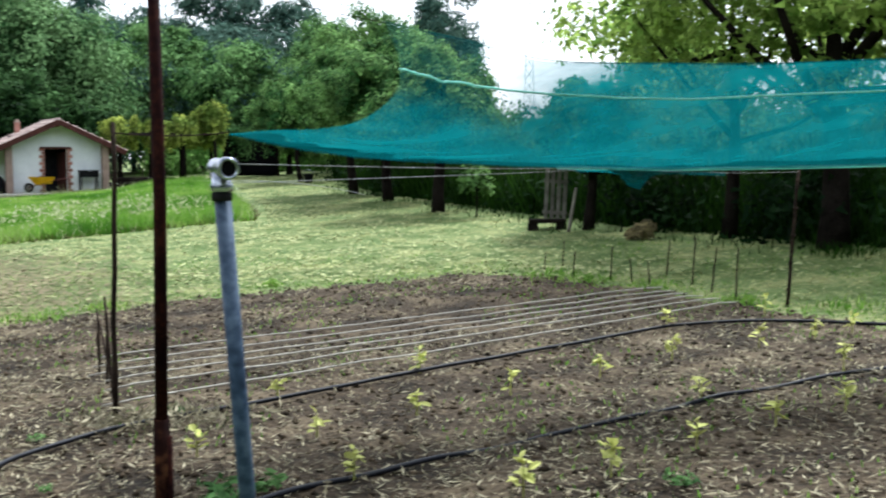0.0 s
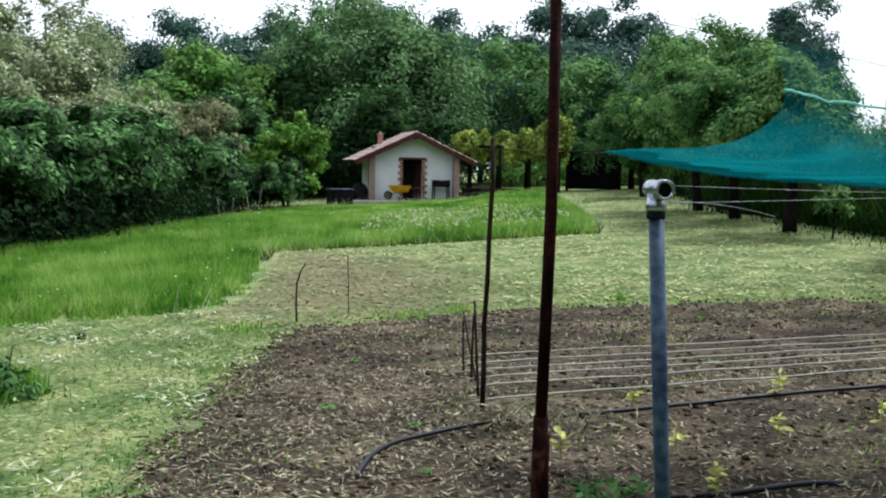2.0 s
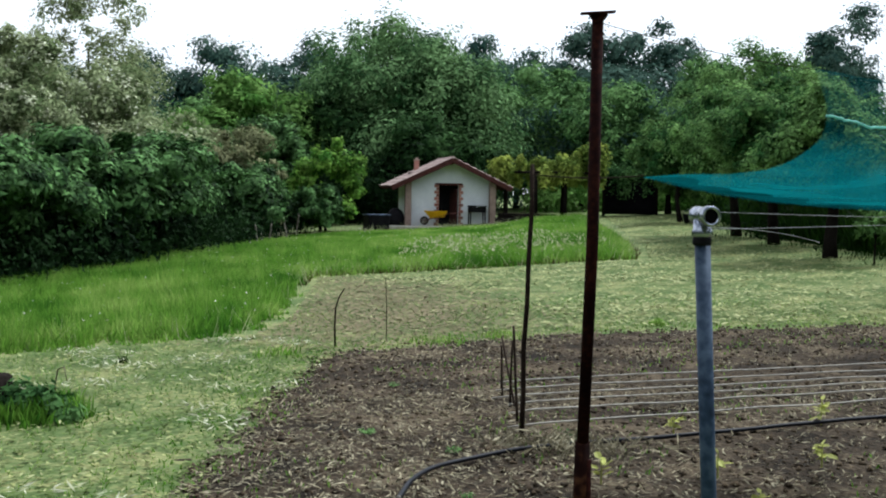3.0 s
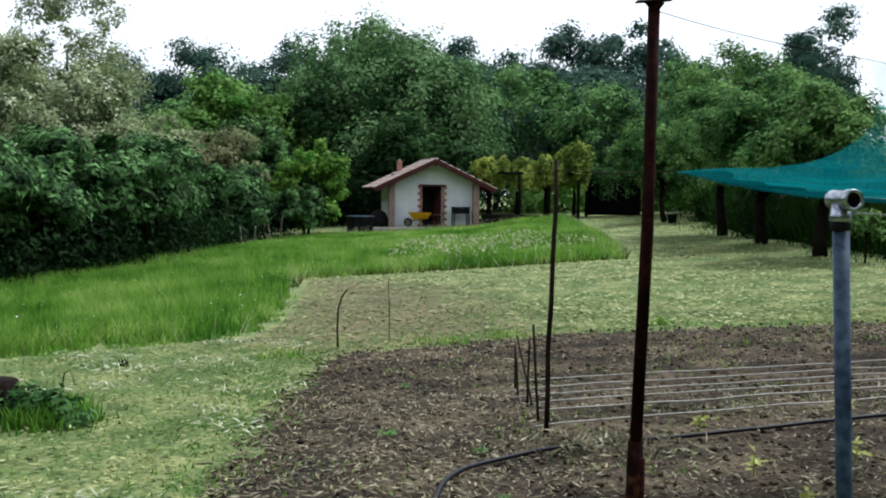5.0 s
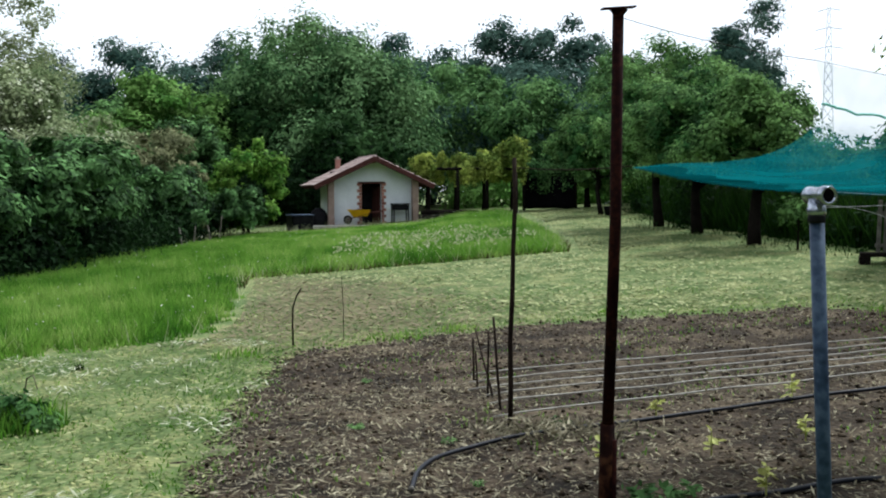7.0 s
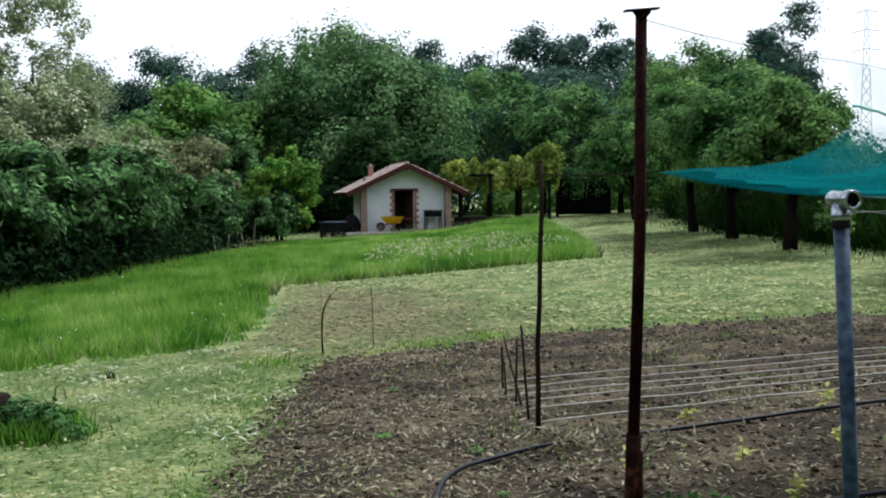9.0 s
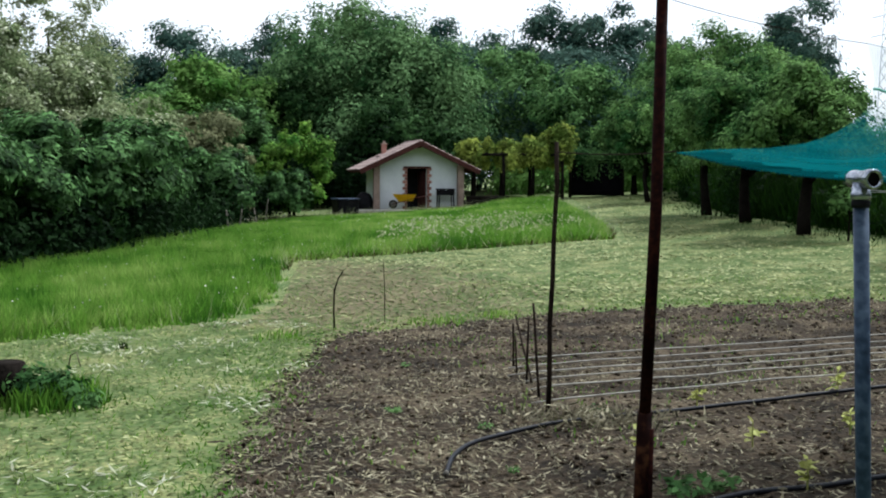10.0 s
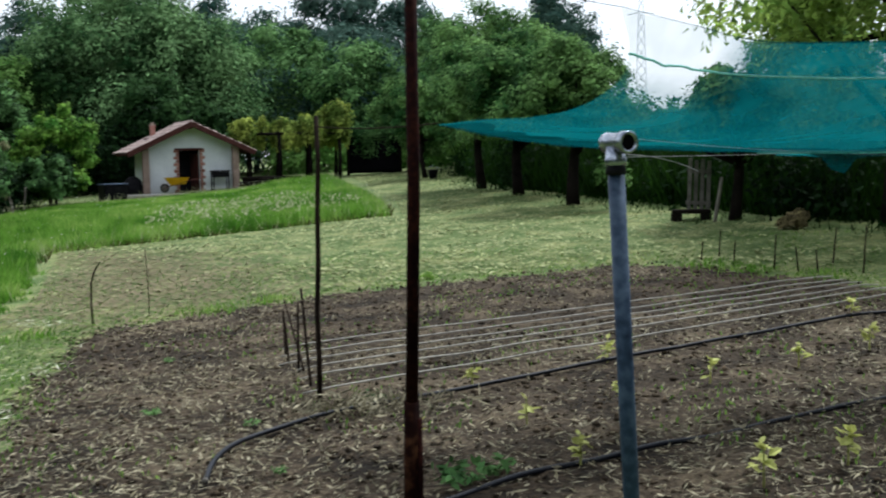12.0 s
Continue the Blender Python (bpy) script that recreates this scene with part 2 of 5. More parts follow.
def tube(name, pts, radii, mat, parent=None, label="", sides=8, smooth=True):
    bm = bmesh.new()
    add_tube(bm, pts, radii, sides)
    return finish(name, bm, mat, parent, label, smooth)


def rise(x, y):
    """Height of the ground: it leans up to the right and climbs slowly towards the house."""
    return float(rise_array(np.float64(x), np.float64(y)))


def rise_array(x, y):
    x, y = np.clip(x, -45, 30), np.clip(y, -15, 60)
    s = y - 10
    return 0.04 * x - 0.01 * y + 0.0235 * (s + np.sqrt(s * s + 16)) - 0.018


def inside(poly, x, y):
    """Which of the points lie inside the polygon."""
    x, y = np.asarray(x), np.asarray(y)
    hit = np.zeros(x.shape, dtype=bool)
    for (x0, y0), (x1, y1) in zip(poly, poly[1:] + poly[:1]):
        if y0 == y1:
            continue
        cross = ((y0 > y) != (y1 > y)) & (x < (x1 - x0) * (y - y0) / (y1 - y0) + x0)
        hit ^= cross
    return hit


rng = np.random.default_rng(7)


# ---- ground ----
BED = [(-2.6, 2.4), (-3.6, 4.2), (-4.3, 5.6), (-5.2, 7.5), (-6.1, 9.4), (-6.1, 10.1), (-5.07, 11.3), (-4.0, 12.15), (-3.2, 12.65), (-1.6, 13.4), (-0.1, 13.95), (0.9, 13.1), (1.9, 11.9), (2.75, 10.6), (3.7, 9.2), (4.6, 7.4), (5.0, 5.0), (4.6, 2.0)]


def edge_distance(poly, x, y):
    best = np.full(x.shape, 1e9)
    for (x0, y0), (x1, y1) in zip(poly, poly[1:] + poly[:1]):
        dx, dy = x1 - x0, y1 - y0
        k = np.clip(((x - x0) * dx + (y - y0) * dy) / (dx * dx + dy * dy), 0, 1)
        best = np.minimum(best, np.hypot(x - x0 - k * dx, y - y0 - k * dy))
    return np.where(inside(poly, x, y), best, -best)


def steps(*spans):
    return np.concatenate([np.arange(a, b, s) for a, b, s in spans] + [np.array([spans[-1][1]])])


gx = steps((-1500, -200, 130), (-200, -50, 10), (-50, -26, 1.5), (-26, 12, 0.4), (12, 40, 2), (40, 200, 16), (200, 1500, 130))
gy = steps((-600, -60, 90), (-60, -6, 4), (-6, 48, 0.4), (48, 90, 2), (90, 220, 13), (220, 1500, 160))
GX, GY = np.meshgrid(gx, gy)
wob = np.array([noise.noise((x * 0.35, y * 0.35, 3.0)) + 0.5 * noise.noise((x * 1.3, y * 1.3, 8.0)) for x, y in zip(GX.ravel(), GY.ravel())])
sink = 0.12 * np.clip((edge_distance(BED, GX, GY).ravel() - 0.35) / 0.4, 0, 1)
GZ = rise_array(GX, GY).ravel() + 0.008 * wob - 0.008 - sink
nx, ny = len(gx), len(gy)
ii = (np.arange(ny - 1)[:, None] * nx + np.arange(nx - 1)[None]).ravel()
ground = mesh_object("ground", np.stack([GX.ravel(), GY.ravel(), GZ], 1), np.stack([ii, ii + 1, ii + nx + 1, ii + nx], 1), MOWN, smooth=True)
tagged(ground, "pale mown grass ground with drying hay", "ground", kind="structure")

def soil_height(x, y):
    n1 = noise.noise((x * 2.3, y * 2.3, 0.0))
    n2 = noise.noise((x * 7.0, y * 7.0, 5.0))
    n3 = noise.noise((x * 19.0, y * 19.0, 9.0))
    return 0.012 * n1 + 0.019 * n2 + 0.014 * n3


bx, by = np.arange(-6.6, 5.3, 0.055), np.arange(1.9, 14.5, 0.055)
BX, BY = np.meshgrid(bx, by)
ragged = np.array([noise.noise((x * 1.7, y * 1.7, 2.0)) * 0.22 + noise.noise((x * 6, y * 6, 2.0)) * 0.12 for x, y in zip(BX.ravel(), BY.ravel())]).reshape(BX.shape)
ED = edge_distance(BED, BX, BY) + ragged
lift = np.clip(ED / 0.3, -1, 1)
BZ = rise_array(BX, BY) - 0.02 + 0.02 * lift
BZ = BZ + np.where(ED > -0.05, np.array([soil_height(x, y) for x, y in zip(BX.ravel(), BY.ravel())]).reshape(BX.shape), 0)
keep = ED > -0.15
nbx = len(bx)
quad = (np.arange(len(by) - 1)[:, None] * nbx + np.arange(nbx - 1)[None])
ok = keep[:-1, :-1] & keep[1:, :-1] & keep[:-1, 1:] & keep[1:, 1:]
qi = quad[ok]
bed = mesh_object("garden_bed", np.stack([BX.ravel(), BY.ravel(), BZ.ravel()], 1), np.stack([qi, qi + 1, qi + nbx + 1, qi + nbx], 1), SOIL, smooth=True)
tagged(bed, "tilled brown soil bed with clods and straw", "soil bed", kind="structure")


# ---- plants ----
def leaf_quads(centres, normals, size, stretch=1.5):
    """Diamond leaves at the centres, facing along the normals."""
    n = len(centres)
    a = rng.normal(size=(n, 3))
    a -= normals * (a * normals).sum(1, keepdims=True)
    a /= np.linalg.norm(a, axis=1, keepdims=True) + 1e-9
    b = np.cross(normals, a)
    s = (size * rng.uniform(0.6, 1.35, n))[:, None]
    v = np.stack([centres - a * s * stretch, centres - b * s * 0.62, centres + a * s * stretch, centres + b * s * 0.62], 1).reshape(-1, 3)
    return v, np.arange(4 * n).reshape(-1, 4)


def leaf_triangles(centres, normals, size, r):
    """Small pointed leaves, one triangle each."""
    n = len(centres)
    a = r.normal(size=(n, 3))
    a -= normals * (a * normals).sum(1, keepdims=True)
    a /= np.linalg.norm(a, axis=1, keepdims=True) + 1e-9
    b = np.cross(normals, a)
    s = (size * r.uniform(0.6, 1.35, n))[:, None]
    v = np.stack([centres - a * s * 1.1 - b * s * 0.75, centres - a * s * 0.9 + b * s * 0.85, centres + a * s * 1.8], 1).reshape(-1, 3)
    return v, np.arange(3 * n).reshape(-1, 3)


def unit(v):
    return v / (np.linalg.norm(v, axis=1, keepdims=True) + 1e-9)


def crown_points(lobes, count, r, droop=0.0, tufts=16, fill=1.0):
    """Points and outward normals: tufts of leaves over lobes, each lobe (x, y, z, rx, rz)."""
    lobes = np.array(lobes)
    area = lobes[:, 3] * (lobes[:, 3] + lobes[:, 4])
    k = tufts * len(lobes)
    pick = r.choice(len(lobes), k, p=area / area.sum())
    L = lobes[pick]
    d = unit(r.normal(size=(k, 3)))
    d[:, 2] = np.where(d[:, 2] < -0.3, -d[:, 2], d[:, 2])
    reach = r.uniform(0.55, 1.12, k)
    c = L[:, :3] + d * reach[:, None] * np.stack([L[:, 3], L[:, 3], L[:, 4]], 1)
    own = r.integers(0, k, count)
    spread = (L[own, 3] * fill * r.uniform(0.13, 0.26, k)[own])[:, None]
    off = np.clip(r.normal(size=(count, 3)), -1.7, 1.7) * spread * np.array([1, 1, 0.75])
    p = c[own] + off
    p[:, 2] -= droop * r.random(count) ** 2
    nrm = unit(d[own] * 0.8 + unit(off) * 0.8 + 0.3 * r.normal(size=(count, 3)) + np.array([0, 0, 0.35]))
    return p, nrm


def tree(name, label, category, x, y, height, width, leaf, leaf_size=0.16, count=6000, lobes=14, clear=0.25, trunk=0.16, bark=None, droop=0.0, seed=1, group="", lean=0.0, fork=4, low=0.0, blossom=0, tufts=18, fill=1.15, belly=0.22, bend=1.0):
    r = np.random.default_rng(seed)
    base = thing(name, label, category, x, y, rise(x, y) - 0.03, 0, group)
    cz0, R = height * clear, width / 2
    H = height - cz0
    spots = []
    for k in range(lobes):
        f = (k + 0.5) / lobes
        zz = cz0 + H * (0.14 + 0.74 * f)
        prof = max(0.15, math.sin(math.pi * (belly + (0.9 - belly) * f))) ** 0.8
        ang, rad = k * 2.4 + r.uniform(-0.6, 0.6), R * prof * r.uniform(0.2, 0.9)
        size = R * r.uniform(0.2, 0.46) * (1.0 - 0.2 * f)
        zz += H * r.uniform(-0.07, 0.07)
        spots.append((math.cos(ang) * rad + lean * f, math.sin(ang) * rad, zz, size, size * r.uniform(0.7, 1.1)))
    p, nrm = crown_points(spots, count, r, droop, tufts, fill)
    p[:, 2] = np.maximum(p[:, 2], 0.04 + low)
    v, f = leaf_triangles(p, nrm, leaf_size, r)
    bm = bmesh.new()
    top = cz0 + H * 0.55
    pts = [(lean * q * 0.6 + 0.005 * bend * (math.sin(q * 5 + seed) - math.sin(seed)) * height, 0.004 * bend * (math.cos(q * 4 + seed) - math.cos(seed)) * height, top * q) for q in (0, 0.15, 0.35, 0.6, 0.8, 1.0)]
    add_tube(bm, pts, [trunk * q for q in (1.25, 1.0, 0.88, 0.7, 0.5, 0.25)], 8)
    for k in range(min(fork, lobes)):
        s = spots[(k * 3) % lobes]
        a = Vector(pts[1]).lerp(Vector(pts[4]), 0.35 + 0.65 * r.random())
        b = Vector(s[:3])
        mid = a.lerp(b, 0.5) + Vector((0, 0, -0.06 * height * r.random()))
        add_tube(bm, [a, mid, b], [trunk * 0.5, trunk * 0.33, trunk * 0.12], 6)
    finish("trunk", bm, bark or BARK, base, smooth=True)
    mesh_object("crown", v, f, leaf, base)
    if blossom:
        p, nrm = crown_points(spots, blossom, r, droop, 5)
        v, f = leaf_triangles(p, unit(nrm + np.array([0, 0, 0.4])), leaf_size * 0.9, r)
        mesh_object("blossom", v, f, BLOSSOM, base, "whitish hanging blossom")
    return base


def leaf_material(name, dark, light, gloss=0.75, tr=0.22, scale=0.5, vary=0.42):
    return material(name, [dark, light], scale, 2.5, gloss, 0, spread=vary, island=True, translucent=tr, spec=0.04, tight=0.09)


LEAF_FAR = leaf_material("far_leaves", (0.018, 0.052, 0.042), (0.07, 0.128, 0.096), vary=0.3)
LEAF_MID = leaf_material("mid_leaves", (0.018, 0.062, 0.017), (0.125, 0.245, 0.082), vary=0.4)
LEAF_WILLOW = leaf_material("willow_leaves", (0.022, 0.07, 0.022), (0.15, 0.265, 0.108), vary=0.4)
LEAF_BRIGHT = leaf_material("bright_leaves", (0.05, 0.14, 0.024), (0.165, 0.3, 0.08))
LEAF_FRUIT = leaf_material("fruit_leaves", (0.024, 0.08, 0.022), (0.158, 0.288, 0.09), tr=0.35, vary=0.55)
LEAF_BUSH = leaf_material("bush_leaves", (0.008, 0.03, 0.008), (0.1, 0.21, 0.07), 0.6, scale=1.6, vary=0.6)
LEAF_TWIGGY = leaf_material("twiggy_leaves", (0.1, 0.115, 0.055), (0.22, 0.23, 0.12), vary=0.4)
# darker copy of LEAF_MID with the shade behind the house mixed in
LEAF_DIM = leaf_material("shade_dimmed_leaves", (0.008, 0.03, 0.008), (0.036, 0.085, 0.025), vary=0.3)
LEAF_ACACIA = leaf_material("acacia_leaves", (0.1, 0.15, 0.06), (0.31, 0.36, 0.2), tr=0.3)
LEAF_YELLOW = leaf_material("yellow_green_leaves", (0.085, 0.14, 0.026), (0.3, 0.36, 0.075), tr=0.35, vary=0.5)
LEAF_LAUREL = leaf_material("laurel_leaves", (0.03, 0.11, 0.012), (0.19, 0.34, 0.06), 0.6, vary=0.6)
# near-black leaves: the shade under hedge and trees is put into their colour
LEAF_SHADE = leaf_material("painted_shade_leaves", (0.003, 0.011, 0.004), (0.013, 0.036, 0.01))
# paler copy of the fruit leaves: sunlight from behind is painted in
LEAF_NEAR = leaf_material("painted_sunlit_leaves", (0.09, 0.17, 0.035), (0.29, 0.4, 0.1), 0.7, 0.75)
BLOSSOM = leaf_material("acacia_blossom", (0.36, 0.4, 0.26), (0.6, 0.62, 0.48))
SPECIES = {
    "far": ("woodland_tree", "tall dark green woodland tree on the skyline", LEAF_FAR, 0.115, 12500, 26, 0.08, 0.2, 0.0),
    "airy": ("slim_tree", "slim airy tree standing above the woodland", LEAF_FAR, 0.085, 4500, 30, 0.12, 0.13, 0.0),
    "willow": ("willow_tree", "broad willow tree with drooping mid green crown", LEAF_WILLOW, 0.085, 80000, 60, 0.05, 0.35, 1.3),
    "mid": ("leafy_tree", "mid green broadleaf tree behind the garden", LEAF_MID, 0.095, 24000, 30, 0.03, 0.2, 0.3),
    "dim": ("leafy_tree", "broadleaf tree behind the house, leaves darkened for shade", LEAF_DIM, 0.095, 20000, 28, 0.03, 0.2, 0.3),
    "bright": ("leafy_tree", "fresh green broadleaf tree behind the garden", LEAF_BRIGHT, 0.095, 24000, 30, 0.03, 0.2, 0.3),
    "fruit": ("fruit_tree", "light green fruit tree with dark trunk", LEAF_FRUIT, 0.06, 30000, 32, 0.14, 0.14, 0.25),
    "acacia": ("acacia_tree", "pale grey-green acacia tree in blossom", LEAF_ACACIA, 0.065, 26000, 32, 0.1, 0.15, 0.2),
    "acacia2": ("acacia_tree", "tall airy acacia tree with thin pale crown", LEAF_ACACIA, 0.06, 17000, 30, 0.25, 0.14, 0.3),
    "bush": ("hedge_bush", "dense dark green hedge bush beside the grass", LEAF_BUSH, 0.068, 30000, 22, 0.3, 0.07, 0.1),
    "twiggy": ("twiggy_shrub", "greyish brown half-bare shrub beside the hedge", LEAF_TWIGGY, 0.05, 14000, 22, 0.05, 0.06, 0.1),
    "laurel": ("laurel_bush", "bright green laurel bush near the house", LEAF_LAUREL, 0.065, 14000, 22, 0.02, 0.06, 0.2),
}
# kind, x, y, height, width
TREES = [
    ("far", -63, 60, 12, 9), ("far", -55.9, 63.2, 12.4, 8.5), ("far", -51.1, 65.3, 14.2, 8), ("far", -45.2, 65.6, 12.6, 8), ("far", -43.6, 68.6, 13.5, 7),
    ("far", -37.8, 76.6, 14.1, 8), ("far", -34.5, 78.0, 14.8, 7), ("far", -29.6, 74.5, 12.4, 8), ("far", -24.4, 74.7, 13.8, 7),
    ("far", -21.7, 75.8, 13.5, 6.5), ("far", -18.9, 79.3, 14.5, 7.5), ("far", -14.3, 75.6, 10.4, 7), ("far", -11.0, 77.1, 10.6, 7),
    ("far", -7.0, 73.4, 12.0, 6), ("far", -5.4, 74.6, 8.6, 4.5), ("airy", -4.7, 66, 12.4, 3.6), ("airy", 7.0, 60, 8.5, 4.0), ("far", -67, 58, 10, 10), ("far", -58, 68, 11, 10), ("far", -48, 71, 11.5, 10), ("far", -27, 80, 12, 9), ("far", -16.5, 73, 9.5, 9), ("far", -10, 72, 8.5, 9), ("far", -36, 68, 10, 9), ("far", -26, 69, 10, 9), ("far", -20, 68, 9.5, 8), ("far", -55, 58, 8.5, 10), ("far", -40.0, 66.0, 10.5, 8), ("far", -31.5, 70.0, 10.5, 9),
    ("willow", -26.9, 50.2, 10.9, 12.0), ("bright", -31.2, 42.0, 7.4, 8), ("mid", -24.2, 57.0, 7.6, 8.5), ("mid", -17.1, 57.9, 7.4, 9),
    ("mid", -21.8, 62.5, 9.0, 8), ("mid", -12.8, 62.0, 8.6, 8), ("fruit", -7.9, 47.4, 7.2, 7.2), ("fruit", -11.2, 47.5, 4.4, 3.6), ("fruit", -4.9, 43.5, 5.6, 5.2), ("fruit", 6.2, 45.0, 5.6, 5.5),
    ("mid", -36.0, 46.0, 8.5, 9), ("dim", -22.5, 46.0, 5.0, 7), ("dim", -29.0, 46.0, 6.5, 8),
    ("acacia", -29.0, 30.9, 7.0, 7), ("acacia2", -34.0, 34.4, 12.5, 7.0), ("acacia", -29.8, 26.4, 8.0, 5.0), ("acacia", -33.5, 29.5, 8.5, 6.0),
    ("bush", -19.5, 20.4, 3.5, 5.4), ("bush", -19.2, 16.3, 3.6, 4.6), ("bush", -21.6, 25.6, 3.1, 4.6), ("bush", -23.0, 30.0, 2.6, 4.0),
    ("laurel", -22.3, 35.6, 3.9, 3.1), ("bush", -21.9, 34.6, 1.7, 2.4), ("twiggy", -23.9, 32.0, 4.3, 3.8), ("bush", -25.8, 31.5, 3.5, 4.6), ("bush", -26.8, 38.0, 4.6, 6), ("bush", -24.0, 33.5, 2.4, 3),
]
for k, (kind, x, y, h, w) in enumerate(TREES):
    nm, lab, mat, size, count, lobes, clear, trunk, droop = SPECIES[kind]
    tree(nm, lab, "bush" if "bush" in nm else "tree", x, y, h, w, mat, size, count, lobes, clear, trunk, None, droop, 11 + k, "hedge" if "bush" in nm else "woodland" if kind == "far" else "", blossom=2600 if kind == "acacia" else 0, tufts=30 if kind in ("far", "airy") else 9 if kind == "bush" else 11 if kind in ("willow", "mid", "bright", "dim") else 18, fill=2.0 if kind == "far" else 2.6 if kind == "airy" else 1.15, belly=0.1 if "bush" in nm else 0.22)

# fruit trees in a row along the lawn: x, y, height, width, trunk radius, leaf length, leaf count
for k, (x, y, h, w, tr, ls, cnt) in enumerate([(-5.3, 31.7, 4.4, 4.6, 0.14, 0.045, 27000), (-3.7, 28.2, 4.2, 4.2, 0.14, 0.043, 27000), (-1.9, 24.0, 3.7, 3.3, 0.14, 0.04, 21000), (1.35, 18.95, 2.75, 2.5, 0.1, 0.05, 8000), (3.5, 17.0, 5.4, 6.6, 0.11, 0.052, 11500), (4.65, 15.2, 5.6, 6.4, 0.2, 0.052, 10000), (7.4, 15.0, 5.2, 5.5, 0.17, 0.05, 11000)]):
    # the three nearest crowns take the leaf copy with backlight in its colour
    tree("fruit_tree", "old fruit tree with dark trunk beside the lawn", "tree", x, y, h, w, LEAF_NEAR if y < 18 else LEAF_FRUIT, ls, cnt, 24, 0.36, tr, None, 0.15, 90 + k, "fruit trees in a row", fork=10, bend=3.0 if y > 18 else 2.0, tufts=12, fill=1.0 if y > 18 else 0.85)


def scatter(poly, count):
    xs, ys = [q[0] for q in poly], [q[1] for q in poly]
    x, y = rng.uniform(min(xs), max(xs), count), rng.uniform(min(ys), max(ys), count)
    ok = inside(poly, x, y)
    return x[ok], y[ok]


def wisps(name, label, category, x, y, height, width, mat, lean):
    """Slim grass, one triangle a blade."""
    n = len(x)
    z = rise_array(x, y) - 0.01
    h, a, b = height * rng.uniform(0.5, 1.3, n), rng.uniform(0, 6.283, n), rng.uniform(0, 6.283, n)
    off = h * lean * rng.random(n)
    base, side = np.stack([x, y, z], 1), np.stack([np.cos(a), np.sin(a), 0 * a], 1) * width * 0.5
    tip = base + np.stack([np.cos(b) * off, np.sin(b) * off, h], 1)
    v = np.stack([base - side, base + side, tip], 1).reshape(-1, 3)
    return tagged(mesh_object(name, v, np.arange(3 * n).reshape(-1, 3), mat), label, category, kind="stuff")


def blades(name, label, category, x, y, height, width, mat, lean=0.35, lift=0.0):
    n = len(x)
    z = rise_array(x, y) + lift - 0.02
    h, a = height * rng.uniform(0.55, 1.25, n), rng.uniform(0, 2 * math.pi, n)
    ca, sa = np.cos(a) * width * 0.5, np.sin(a) * width * 0.5
    b = rng.uniform(0, 2 * math.pi, n)
    off = h * lean * rng.random(n)
    base = np.stack([x, y, z], 1)
    side = np.stack([ca, sa, 0 * ca], 1)
    tip = base + np.stack([np.cos(b) * off, np.sin(b) * off, h], 1)
    mid = base + np.stack([np.cos(b) * off * 0.3, np.sin(b) * off * 0.3, h * 0.6], 1)
    v = np.stack([base - side, base + side, mid + side * 0.8, tip, mid - side * 0.8], 1).reshape(-1, 3)
    i = np.arange(n)[:, None] * 5
    f = i + np.array([0, 1, 2, 3, 4])[None]
    ob = mesh_object(name, v, f, mat)
    return tagged(ob, label, category, kind="stuff")


TALL = [(-16, 4.5), (-9.9, 8.4), (-8.6, 10.1), (-7.9, 11.0), (-8.6, 13.0), (-11.8, 18.7), (-10.0, 19.9), (-7.0, 22.6), (-5.95, 23.4), (-6.3, 25.0), (-7.2, 27.5), (-14.2, 45.0), (-15.6, 41.0), (-16.6, 38.9), (-19.4, 36.6), (-22.4, 35.0), (-22.6, 30), (-20.5, 22), (-19.5, 16), (-22, 8)]
tx, ty = scatter(TALL, 430000)
ragged_edge = np.array([noise.noise((a * 1.1, b * 1.1, 44)) + 0.6 * noise.noise((a * 3.7, b * 3.7, 45)) for a, b in zip(tx, ty)])
keep_tall = edge_distance(TALL, tx, ty) > 0.22 + np.where(ty < 19, 0.75, 0.3) * ragged_edge
tx, ty = tx[keep_tall], ty[keep_tall]
deep = np.clip(edge_distance(TALL, tx, ty) / 0.5, 0.25, 1.0)
mound = 1 + 0.35 * np.array([noise.noise((a * 0.5, b * 0.5, 20)) for a, b in zip(tx, ty)])
mound = mound + 0.25 * np.array([noise.noise((a * 2.2, b * 2.2, 21)) for a, b in zip(tx, ty)])
trodden = 1 - 0.65 * np.clip((-tx / ty - 0.37) / 0.05, 0, 1) * np.clip((ty - 25) / 6, 0, 1)
wisps("tall_grass", "tall uncut bright green meadow grass", "grass", tx, ty, 0.3 * deep * mound * trodden, 0.024, BLADE, 1.0)
hx, hy = scatter(TALL, 1500)
v, f = leaf_quads(np.stack([hx, hy, rise_array(hx, hy) + rng.uniform(0.2, 0.36, len(hx))], 1), unit(rng.normal(size=(len(hx), 3))), 0.018, 1.0)
tagged(mesh_object("seed_heads", v, f, WHITEHEAD), "pale flower heads scattered in the tall grass", "flowers", kind="stuff")

sx_, sy_ = scatter(TALL, 110000)
sd_ = edge_distance(TALL, sx_, sy_)
near_edge = (sd_ < 1.0) & (sd_ > 0.1) & (rng.random(len(sx_)) < np.where(sy_ > 17, 0.25, 0.05))
PLUME = material("seed_plume", [(0.24, 0.28, 0.13), (0.5, 0.52, 0.33)], 0.6, 4, 0.9, 0, spread=0.25, island=True, translucent=0.35)
wisps("grass_stalks", "pale grass stalks along the edge of the meadow", "grass", sx_[near_edge], sy_[near_edge], 0.32, 0.016, PLUME, 1.1)
px, py_ = scatter([(-10.9, 20.3), (-7.3, 22.9), (-7.5, 26), (-11, 30), (-13.5, 27)], 1900)
